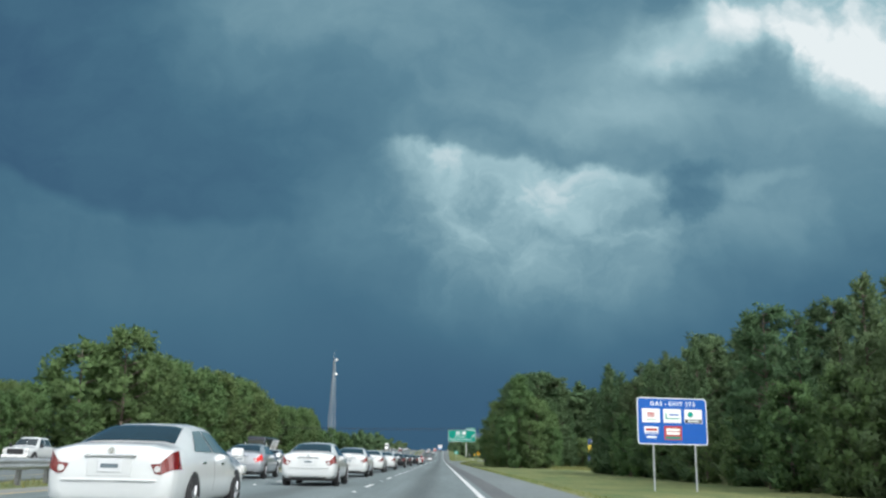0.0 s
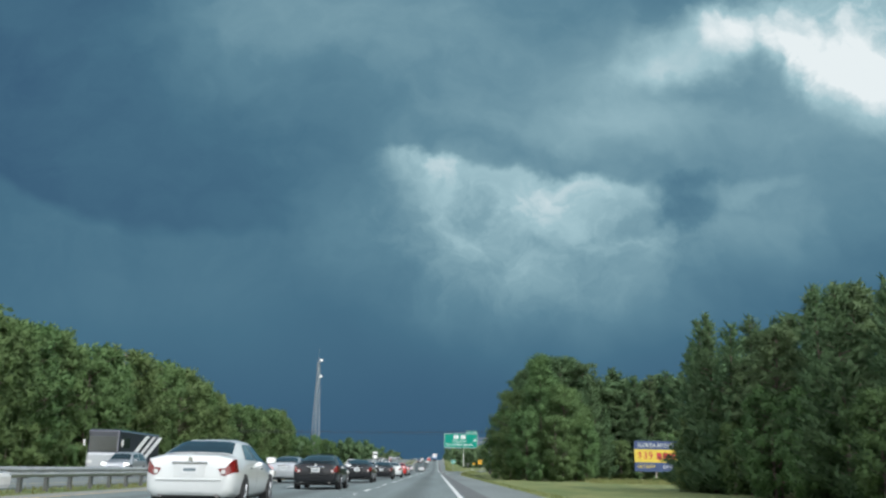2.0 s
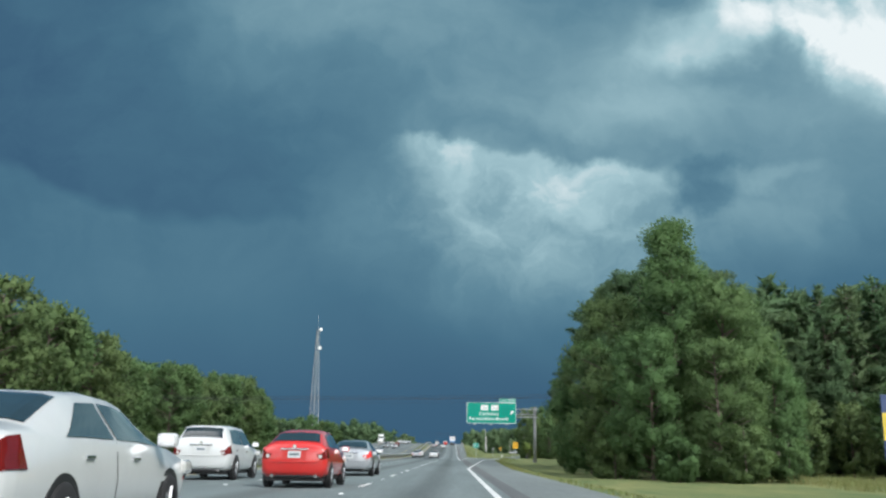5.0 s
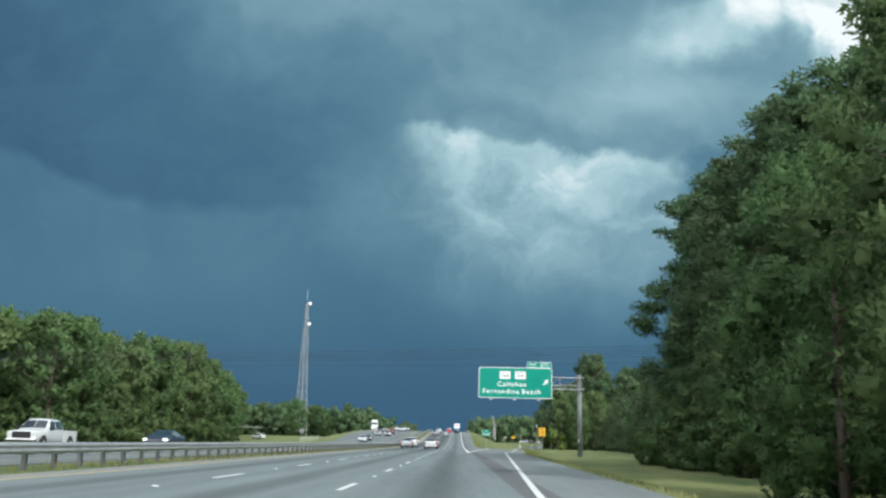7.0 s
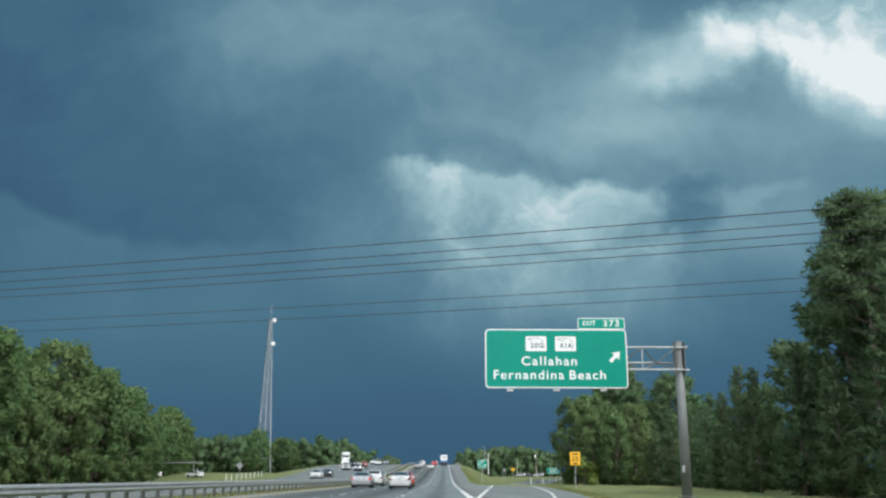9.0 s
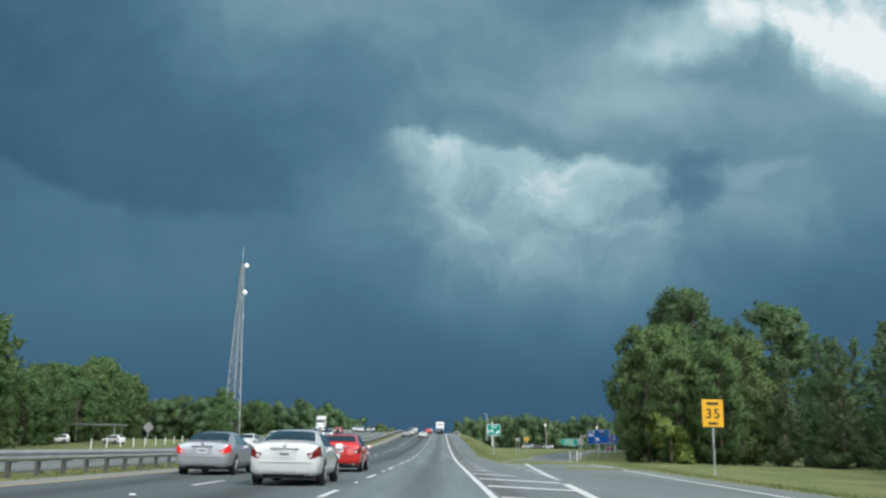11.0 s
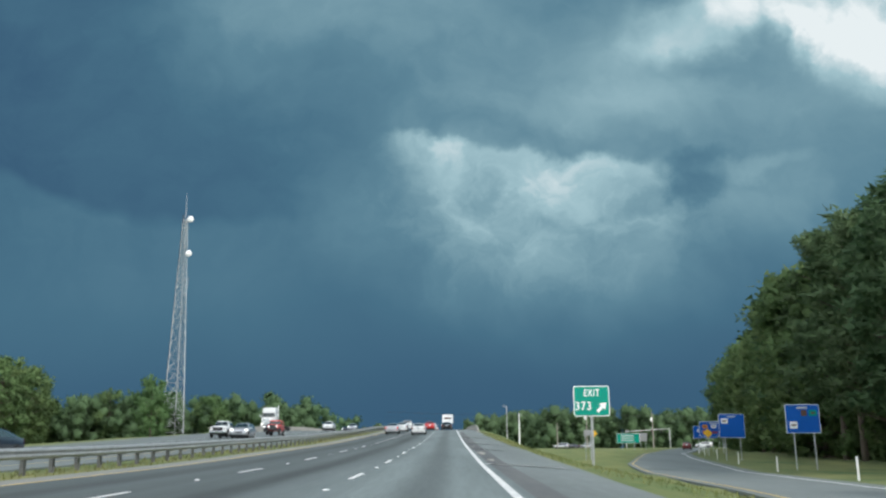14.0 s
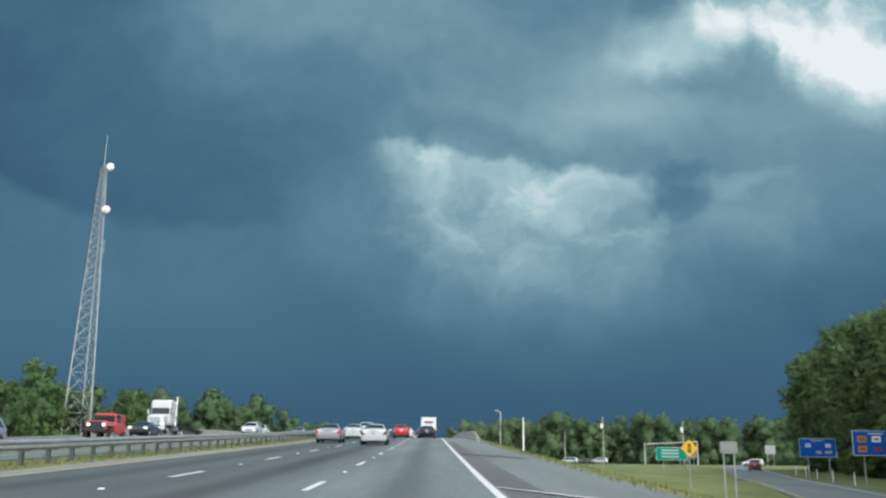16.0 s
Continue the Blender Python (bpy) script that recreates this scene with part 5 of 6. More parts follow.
pole("street_lamp", 19.3, 697, 18.0, 7.0, 0.14, ALUM, "tall grey street lamp beside the overpass", "lamp")
pole("utility_pole", 16.6, 606, 11.8, 4.3, 0.16, BOX_WHITE, "pale bare pole at the foot of the embankment")
pole("utility_pole", 32.0, 660, 11.2, 2.9, 0.15, WOODPOLE, "grey wooden pole beside the junction")
pole("utility_pole", 39.4, 650, 14.3, 2.8, 0.16, WOODPOLE, "grey wooden utility pole with a transformer", "can")
pole("utility_pole", 60.6, 660, 14.0, 2.9, 0.16, WOODPOLE, "grey wooden utility pole with a transformer", "can")
pole("post_marker", -57.8, 687, 14.4, 5.0, 0.22, BOX_WHITE, "pale square post on the oncoming side")
pole("street_lamp", -65.7, 735, 18.6, 4.5, 0.15, ALUM, "tall grey street lamp on the oncoming side", "lamp")
pole("utility_pole", 44, 270, 13.2, 0.0, 0.18, WOODPOLE, "grey wooden utility pole among pines", "cross")
pole("utility_pole", -66, 306, 13.2, 0.3, 0.18, WOODPOLE, "grey wooden utility pole among trees", "cross")
pole("utility_pole", 46, 283, 13.2, 0.0, 0.18, WOODPOLE, "grey wooden utility pole among pines", "cross")
pole("utility_pole", -70, 318, 13.2, 0.3, 0.18, WOODPOLE, "grey wooden utility pole among trees", "cross")


def wire(a, b, sag, r=0.017):
    cu = bpy.data.curves.new("power_line", "CURVE")
    cu.dimensions, cu.bevel_depth, cu.bevel_resolution = "3D", r, 1
    sp = cu.splines.new("POLY")
    sp.points.add(24)
    for i in range(25):
        t = i / 24
        p = Vector(a).lerp(Vector(b), t)
        sp.points[i].co = (p.x, p.y, p.z - sag * 4 * t * (1 - t), 1)
    cu.materials.append(CABLE)
    tmp = bpy.data.objects.new("tmp", cu)
    me = bpy.data.meshes.new_from_object(tmp)
    bpy.data.objects.remove(tmp)
    ob = new("power_line", me)
    tagged(ob, "thin black overhead power line across the highway", "cable", "power lines over the highway")


for dz, dy in ((0.20, -2.0), (0.05, -0.7), (-0.05, 0.5), (-0.15, 1.6)):
    wire((44, 273.5 + dy, 11.35 + dz), (-66, 304.0 + dy, 10.9 + dz), 0.6)
for dz in (0.45, -0.20):
    wire((46, 285, 11.4 + dz), (-70, 316, 11.05 + dz), 0.6)
for y, z in ((648, 11.6), (649, 13.0), (651, 13.3)):
    wire((-20, y + 20, z + 2.0), (39.4, y, z), 0.5)
    wire((39.4, y, z), (60.6, y + 10, z), 0.3)
    wire((60.6, y + 10, z), (130, y + 22, z), 0.5)

# white marker posts by the ramp and along the far verge
DEL = bpy.data.meshes.new("marker_post")
own = box_bm(0, 0, 0.55, 0.10, 0.03, 1.1)
own.to_mesh(DEL)
own.free()
DEL.materials.append(BOX_WHITE)
for x, y in [(ramp_right(y) + (0.1 if y > 420 else -1.2), y) for y in (396, 408.5, 429, 450, 470, 488, 505, 517, 528, 540, 551, 563)]:
    d = new("marker_post", DEL)
    d.matrix_world = pose(x + 1.2, y, ground_z(x + 1.2, y) - 0.06)
    tagged(d, "white flexible marker post beside the ramp", "marker post", "marker posts")
for k in range(9):
    d = new("marker_post", DEL)
    d.matrix_world = pose(-34.5 - 0.3 * k, 395 + 5 * k, ground_z(-34.5 - 0.3 * k, 395 + 5 * k) - 0.06)
    tagged(d, "white marker post on the oncoming verge", "marker post", "marker posts")
o = thing("object_marker", pose(16.8, 240, ground_z(16.8, 240)), "thin grey stake in the grass", "marker post")
part("stake", tube_bm((0, 0, -0.2), (0, 0, 1.5), 0.03, 0.03, 6), GALV, o)
om = thing("object_marker", pose(36.0, 417, 1.0), "yellow topped marker stake by the trees", "marker post")
part("stake", tube_bm((0, 0, -0.2), (0, 0, 1.6), 0.03, 0.03, 6), GALV, om)
part("target", box_bm(0, -0.03, 1.45, 0.14, 0.02, 0.4), SIGN_YELLOW, om)

# open canopy and a low sign beyond the oncoming lanes
can = thing("canopy", pose(-68, 484, ground_z(-68, 484)), "flat open canopy on thin posts beyond the oncoming lanes", "shelter")
part("roof", box_bm(0, 0, 3.6, 11, 5, 0.25, 0.04), SIGN_BACK, can)
for x in (-4.5, 4.5):
    for y in (-2, 2):
        part("post", tube_bm((x, y, -0.2), (x, y, 3.5), 0.08, 0.08, 8), ALUM, can)

# ---- vehicles ----


def loft(stations, n=46):
    """A car's shell as a function of y and a place round its half section (0 underside, 7 roof's middle)."""
    st = np.array(stations, float)
    ys = st[:, 0]

    def section(y):
        zl, zb, zt, hw, ht = (float(np.interp(y, ys, st[:, k])) for k in range(1, 6))
        return [(0, zl), (hw * 0.84, zl), (hw * 0.97, zl + 0.10), (hw, zl + 0.55 * (zb - zl)), (hw * 0.965, zb),
                (ht, zt - 0.045), (ht * 0.72, zt), (0, zt + 0.012)]

    def at(y, s, side):
        sec = section(y)
        i = min(6, int(s))
        f = s - i
        a, b = sec[i], sec[i + 1]
        return Vector((side * (a[0] + (b[0] - a[0]) * f), y, a[1] + (b[1] - a[1]) * f))

    grid = sorted(set(list(np.linspace(ys[0], ys[-1], n)) + list(ys)))
    v, f = [], []
    for y in grid:
        sec = section(y)
        ring = [(x, y, z) for x, z in sec] + [(-x, y, z) for x, z in sec[-2:0:-1]]
        v += ring
    m = 14
    for i in range(len(grid) - 1):
        for j in range(m):
            a, b = i * m + j, i * m + (j + 1) % m
            f.append((a, b, b + m, a + m))
    f.append(tuple(range(m - 1, -1, -1)))
    k = (len(grid) - 1) * m
    f.append(tuple(range(k, k + m)))
    return at, v, f


def patch(at, y0, y1, s0, s1, side, lift=0.010, n=8, m=3, y0b=None, y1b=None):
    """A panel that lies on the shell, lifted by a little; its lower edge runs y0..y1, its upper edge y0b..y1b."""
    y0b, y1b = y0 if y0b is None else y0b, y1 if y1b is None else y1b
    own = bmesh.new()
    rows = []
    for j in range(m + 1):
        t = j / m
        s = s0 + (s1 - s0) * t
        a, b = y0 + (y0b - y0) * t, y1 + (y1b - y1) * t
        row = []
        for i in range(n + 1):
            y = a + (b - a) * i / n
            p = at(y, s, side)
            q = at(y, s + 0.05, side) - at(y, s - 0.05, side)
            w = at(y + 0.03, s, side) - at(y - 0.03, s, side)
            nrm = w.cross(q) * side
            p = p + nrm.normalized() * lift if nrm.length > 1e-9 else p
            row.append(own.verts.new(p))
        rows.append(row)
    for j in range(m):
        for i in range(n):
            own.faces.new((rows[j][i], rows[j][i + 1], rows[j + 1][i + 1], rows[j + 1][i]))
    bmesh.ops.recalc_face_normals(own, faces=own.faces)
    return own


def pane(at, y0, y1):
    """A front or rear window that spans the shell from side to side, inside the pillars."""
    own = bmesh.new()
    rows = []
    for j in range(9):
        y = y0 + (y1 - y0) * j / 8
        row_ = []
        for i in range(-8, 9):
            side = 1 if i >= 0 else -1
            p = at(y, 7.0 - 1.72 * abs(i) / 8, side)
            q = at(y + 0.04, 6.5, side) - at(y - 0.04, 6.5, side)
            up = Vector((0, -q.z, q.y)).normalized()
            row_.append(own.verts.new(p + (up if up.z > 0 else -up) * 0.012))
        rows.append(row_)
    for j in range(8):
        for i in range(16):
            own.faces.new((rows[j][i], rows[j][i + 1], rows[j + 1][i + 1], rows[j + 1][i]))
    bmesh.ops.recalc_face_normals(own, faces=own.faces)
    return own


def wheel(parent, x, y, r, width):
    own = bmesh.new()
    prof = ((0.60, -0.5), (0.86, -0.5), (0.97, -0.42), (1.0, -0.25), (1.0, 0.25), (0.97, 0.42), (0.86, 0.5), (0.60, 0.5))
    rings = []
    for k in range(28):
        a = 2 * math.pi * k / 28
        rings.append([own.verts.new((x + width * q, y + r * p * math.cos(a), r + r * p * math.sin(a))) for p, q in prof])
    for k in range(28):
        b = rings[(k + 1) % 28]
        for j in range(len(prof) - 1):
            own.faces.new((rings[k][j], rings[k][j + 1], b[j + 1], b[j]))
    bmesh.ops.recalc_face_normals(own, faces=own.faces)
    w = part("wheel", own, TYRE, parent, "black tyre", True)
    s = 1 if x > 0 else -1
    rim = bmesh.new()
    tube_bm((x + s * width * 0.30, y, r), (x + s * width * 0.36, y, r), r * 0.62, r * 0.62, 24, rim)
    for k in range(5):
        a = 2 * math.pi * k / 5
        tube_bm((x + s * width * 0.44, y + r * 0.1 * math.cos(a), r + r * 0.1 * math.sin(a)), (x + s * width * 0.42, y + r * 0.6 * math.cos(a), r + r * 0.6 * math.sin(a)), r * 0.10, r * 0.08, 6, rim)
    part("rim", rim, RIM, w, "alloy rim")
    return w


SEDAN = ((-2.42, 0.38, 0.80, 0.84, 0.70, 0.58), (-2.40, 0.32, 0.90, 0.96, 0.79, 0.66), (-2.34, 0.27, 0.975, 1.045, 0.86, 0.71), (-2.22, 0.25, 0.99, 1.075, 0.895, 0.735), (-1.95, 0.23, 0.99, 1.09, 0.91, 0.745), (-1.78, 0.22, 0.98, 1.105, 0.915, 0.735),
         (-1.40, 0.21, 0.965, 1.235, 0.915, 0.675), (-1.05, 0.21, 0.955, 1.345, 0.915, 0.615), (-0.75, 0.21, 0.945, 1.400, 0.915, 0.585), (-0.25, 0.21, 0.935, 1.425, 0.915, 0.58), (0.15, 0.21, 0.93, 1.41, 0.915, 0.585), (0.44, 0.21, 0.925, 1.355, 0.915, 0.605), (0.85, 0.21, 0.915, 1.175, 0.915, 0.665),
         (1.25, 0.21, 0.905, 1.00, 0.915, 0.73), (1.45, 0.22, 0.88, 0.96, 0.905, 0.74), (2.05, 0.23, 0.78, 0.86, 0.87, 0.70), (2.26, 0.27, 0.68, 0.75, 0.80, 0.64), (2.36, 0.32, 0.60, 0.65, 0.68, 0.56), (2.41, 0.40, 0.52, 0.55, 0.52, 0.42))
SUV = ((-2.30, 0.45, 0.90, 1.00, 0.76, 0.70), (-2.26, 0.36, 1.02, 1.18, 0.86, 0.74), (-2.12, 0.30, 1.06, 1.46, 0.91, 0.66), (-1.85, 0.28, 1.06, 1.66, 0.92, 0.63), (-0.8, 0.26, 1.03, 1.70, 0.92, 0.64), (0.2, 0.26, 1.0, 1.67, 0.92, 0.64),
       (0.5, 0.26, 1.0, 1.60, 0.92, 0.65), (1.25, 0.27, 0.99, 1.12, 0.92, 0.76), (1.5, 0.28, 0.98, 1.06, 0.91, 0.76), (2.05, 0.30, 0.90, 0.97, 0.88, 0.72), (2.25, 0.34, 0.75, 0.82, 0.80, 0.64), (2.33, 0.42, 0.62, 0.66, 0.64, 0.52))
HATCH = ((-2.10, 0.42, 0.86, 0.95, 0.72, 0.62), (-2.06, 0.34, 0.96, 1.06, 0.82, 0.68), (-1.95, 0.28, 1.00, 1.14, 0.86, 0.68), (-1.25, 0.24, 0.98, 1.42, 0.87, 0.57), (-0.6, 0.23, 0.96, 1.49, 0.87, 0.57), (0.2, 0.23, 0.94, 1.48, 0.87, 0.58),
         (0.55, 0.23, 0.93, 1.40, 0.87, 0.60), (1.35, 0.23, 0.90, 1.00, 0.87, 0.70), (1.55, 0.24, 0.88, 0.95, 0.86, 0.70), (1.95, 0.26, 0.76, 0.82, 0.82, 0.66), (2.15, 0.33, 0.62, 0.66, 0.66, 0.54))
SPEC = {"sedan": dict(st=SEDAN, rw=(-1.74, -0.98), ws=(0.46, 1.20), sw=(-1.36, 1.0, -0.74, 0.42), wy=(-1.42, 1.38), r=0.32, rear=-2.41, lamp=0.84),
        "suv": dict(st=SUV, rw=(-2.20, -1.93), ws=(0.58, 1.20), sw=(-1.80, 1.05, -1.55, 0.50), wy=(-1.38, 1.36), r=0.36, rear=-2.29, lamp=1.00),
        "hatchback": dict(st=HATCH, rw=(-1.88, -1.32), ws=(0.62, 1.28), sw=(-1.45, 1.10, -1.0, 0.58), wy=(-1.30, 1.33), r=0.31, rear=-2.09, lamp=0.90)}


def car(name, kind, paintwork, label, m, group, brake=False, lit=False):
    c = thing(name, m, label, "car", group)
    sp = SPEC[kind]
    at, v, f = loft(sp["st"])
    mesh_ob("body", v, f, paintwork, c, smooth=True)
    part("rear_window", pane(at, *sp["rw"]), GLASS, c)
    part("windscreen", pane(at, *sp["ws"]), GLASS, c)
    for side in (1, -1):
        a, b, ab, bb_ = sp["sw"]
        mid = (a + b) / 2 - 0.05
        midb = mid - 0.04
        part("side_window", patch(at, a, mid - 0.04, 4.10, 4.86, side, 0.010, 6, 3, ab, midb - 0.03), GLASS, c)
        part("side_window", patch(at, mid + 0.04, b, 4.10, 4.86, side, 0.010, 6, 3, midb + 0.03, bb_), GLASS, c)
        for yy in sp["wy"]:
            own = bmesh.new()
            x = side * (at(yy, 3, 1).x - 0.02)
            tube_bm((x - side * 0.10, yy, sp["r"] + 0.02), (x + side * 0.024, yy, sp["r"] + 0.02), sp["r"] * 1.15, sp["r"] * 1.13, 28, own)
            part("wheel_arch", own, TRIM, c)
            wheel(c, side * (at(yy, 3, 1).x - 0.085), yy, sp["r"], 0.22)
        hx = at(0.9, 4, side).x
        mir = part("mirror", box_bm(hx + side * 0.12, 0.92, 1.0 if kind != "suv" else 1.12, 0.22, 0.12, 0.15, 0.04), paintwork, c)
        part("mirror_glass", box_bm(hx + side * 0.12, 0.855, 1.0 if kind != "suv" else 1.12, 0.17, 0.008, 0.11), CHROME, mir)
        for yy in (a + 0.45, mid + 0.5):
            q = at(yy, 3.62, side)
            part("door_handle", box_bm(q.x + side * 0.012, yy, q.z, 0.03, 0.18, 0.035, 0.008), paintwork if paintwork is not CAR_WHITE else CHROME, c)
        part("door_seam", patch(at, mid - 0.008, mid + 0.008, 2.3, 4.05, side, 0.004, 1, 5), TRIM, c)
        # lamps
        rz, ry = sp["lamp"], sp["rear"]
        y0_ = sp["st"][0][0]
        own = patch(at, y0_ + 0.004, y0_ + 0.34, 3.25, 4.0, side, 0.014, 8, 3, y0_ + 0.004, y0_ + 0.22)
        p_, q_ = at(y0_ + 0.004, 3.25, side), at(y0_ + 0.004, 4.0, side)
        cap = [own.verts.new((x_, y0_ - d_, z_)) for d_ in (0.012, 0.0) for x_, z_ in ((p_.x, p_.z), (q_.x, q_.z), (q_.x - side * 0.13, q_.z - 0.015), (q_.x - side * 0.06, p_.z + 0.015))]
        own.faces.new(cap[:4])
        for i_ in range(4):
            own.faces.new((cap[i_], cap[(i_ + 1) % 4], cap[4 + (i_ + 1) % 4], cap[4 + i_]))
        bmesh.ops.recalc_face_normals(own, faces=own.faces)
        lx = q_.x - side * 0.03
        lamp_ = part("tail_lamp", own, BRAKE_ON if brake else LAMP_RED, c, "red tail lamp")
        part("reversing_lens", tube_bm((lx, y0_ - 0.020, (p_.z + q_.z) / 2), (lx, y0_ + 0.04, (p_.z + q_.z) / 2), 0.045, 0.045, 14), LAMP_CLEAR, lamp_)
        fy = sp["st"][-1][0]
        part("headlamp", box_bm(side * (at(fy - 0.28, 3.4, 1).x - 0.10), fy - 0.27, 0.70 if kind != "suv" else 0.84, 0.34, 0.34, 0.17, 0.05), LAMP_ON if lit else LAMP_CLEAR, c)
    ry, rz = sp["rear"], sp["lamp"]
    part("bumper_trim", box_bm(0, ry + 0.16, 0.30, 1.24, 0.22, 0.10, 0.04), TRIM, c)
    part("boot_seam", box_bm(0, ry - 0.004, rz - 0.26, 1.1, 0.012, 0.012), TRIM, c)
    pl = part("number_plate", box_bm(0, ry - 0.026, rz - 0.06, 0.33, 0.014, 0.17, 0.006), PLATE, c, "pale number plate")
    part("plate_bar", box_bm(0, ry - 0.035, rz - 0.06, 0.24, 0.004, 0.055), PLATE_BAR, pl)
    part("plate_recess", box_bm(0, ry - 0.012, rz - 0.08, 0.62, 0.016, 0.24, 0.005), paintwork, c)
    part("bumper_ledge", box_bm(0, ry - 0.012, rz - 0.25, 1.30, 0.05, 0.03, 0.012), paintwork, c)
    part("chrome_strip", box_bm(0, ry - 0.02, rz + 0.075, 0.72, 0.03, 0.045, 0.012), CHROME, c)
    part("badge", tube_bm((0, ry - 0.012, rz + 0.14), (0, ry + 0.03, rz + 0.14), 0.05, 0.05, 12), CHROME, c)
    for side in (1, -1):
        part("exhaust_tip", tube_bm((side * 0.56, ry + 0.02, 0.30), (side * 0.56, ry + 0.25, 0.30), 0.05, 0.05, 10), POSTSTEEL, c)
    fy = sp["st"][-1][0]
    part("grille", box_bm(0, fy - 0.06, 0.52 if kind != "suv" else 0.60, 0.85, 0.14, 0.14, 0.03), TRIM, c)
    part("front_trim", box_bm(0, fy - 0.16, 0.33 if kind != "suv" else 0.42, 1.2, 0.26, 0.10, 0.03), TRIM, c)
    part("underbody", box_bm(0, 0, 0.24, 1.5, abs(ry) * 1.75, 0.14), TRIM, c)
    return c


def rear_at(x, y, length_half=2.4, turn=0.0):
    """Stands a vehicle on the highway with its rear at y."""
    return on_road(x, y + length_half, 0.005, turn)


TR = "traffic ahead on the highway"
OP = "oncoming traffic"
# traffic in our direction; added copies repeat the same moving cars along their way
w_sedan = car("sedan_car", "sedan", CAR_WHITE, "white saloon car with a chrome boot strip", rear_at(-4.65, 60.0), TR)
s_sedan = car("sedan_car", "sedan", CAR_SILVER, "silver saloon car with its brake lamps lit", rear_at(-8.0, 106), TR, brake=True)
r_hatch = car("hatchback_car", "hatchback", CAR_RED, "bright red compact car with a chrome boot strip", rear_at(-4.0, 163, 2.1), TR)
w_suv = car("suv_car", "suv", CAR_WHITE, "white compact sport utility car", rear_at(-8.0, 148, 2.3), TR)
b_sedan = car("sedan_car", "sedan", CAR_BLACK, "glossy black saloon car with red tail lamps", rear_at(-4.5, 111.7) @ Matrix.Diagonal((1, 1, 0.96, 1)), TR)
part("boot_spoiler", box_bm(0, -2.26, 1.135, 1.34, 0.18, 0.03, 0.012), CAR_BLACK, b_sedan, "thin black spoiler lip")
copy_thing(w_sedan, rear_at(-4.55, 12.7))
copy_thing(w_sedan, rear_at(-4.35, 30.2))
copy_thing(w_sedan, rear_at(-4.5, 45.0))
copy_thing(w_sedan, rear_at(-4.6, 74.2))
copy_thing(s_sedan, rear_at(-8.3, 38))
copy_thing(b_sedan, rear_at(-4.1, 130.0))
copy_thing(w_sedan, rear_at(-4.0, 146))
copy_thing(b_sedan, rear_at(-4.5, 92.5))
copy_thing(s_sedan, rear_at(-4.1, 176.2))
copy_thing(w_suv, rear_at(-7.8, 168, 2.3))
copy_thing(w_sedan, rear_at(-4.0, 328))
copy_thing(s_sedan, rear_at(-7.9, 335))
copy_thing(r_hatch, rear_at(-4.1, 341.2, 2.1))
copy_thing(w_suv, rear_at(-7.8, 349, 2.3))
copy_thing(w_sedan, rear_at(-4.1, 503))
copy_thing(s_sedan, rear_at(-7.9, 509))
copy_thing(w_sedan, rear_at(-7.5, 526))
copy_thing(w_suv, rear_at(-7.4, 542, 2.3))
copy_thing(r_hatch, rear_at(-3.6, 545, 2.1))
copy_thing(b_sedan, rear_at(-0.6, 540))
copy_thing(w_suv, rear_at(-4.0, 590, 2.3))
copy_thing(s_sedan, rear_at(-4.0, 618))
maroon = car("suv_car", "suv", CAR_MAROON, "dark maroon sport utility car on the ramp", pose(52, 588, low_z(588) + 0.02, 0, 0, -18), "cars by the junction")
# oncoming
o_suv = car("suv_car", "suv", CAR_WHITE, "white oncoming sport utility car", on_road(-22.6, 412, 0.005, 180), OP)
o_sil = car("suv_car", "suv", CAR_SILVER, "silver oncoming sport utility car", on_road(-22.0, 122, 0.005, 180), OP, lit=True)
o_dark = car("sedan_car", "sedan", CAR_DARK, "dark blue-grey oncoming saloon car with lit headlamps", on_road(-22.3, 264, 0.005, 180), OP, lit=True)
car("sedan_car", "sedan", CAR_SILVER, "silver oncoming saloon car", on_road(-22.0, 150, 0.005, 180), OP)
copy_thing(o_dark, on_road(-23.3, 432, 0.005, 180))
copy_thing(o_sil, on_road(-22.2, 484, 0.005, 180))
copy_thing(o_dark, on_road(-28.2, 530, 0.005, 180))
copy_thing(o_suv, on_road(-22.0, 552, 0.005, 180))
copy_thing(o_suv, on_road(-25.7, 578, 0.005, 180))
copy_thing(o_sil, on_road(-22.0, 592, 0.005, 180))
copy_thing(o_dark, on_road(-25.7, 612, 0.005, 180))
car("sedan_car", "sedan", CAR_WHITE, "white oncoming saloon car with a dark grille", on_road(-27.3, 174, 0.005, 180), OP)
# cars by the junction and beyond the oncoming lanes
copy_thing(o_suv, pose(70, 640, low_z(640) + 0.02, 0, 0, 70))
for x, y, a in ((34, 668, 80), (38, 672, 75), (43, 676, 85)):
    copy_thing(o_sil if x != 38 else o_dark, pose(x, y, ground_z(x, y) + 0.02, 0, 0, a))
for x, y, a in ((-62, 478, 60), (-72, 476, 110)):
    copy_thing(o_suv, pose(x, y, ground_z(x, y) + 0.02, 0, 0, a))


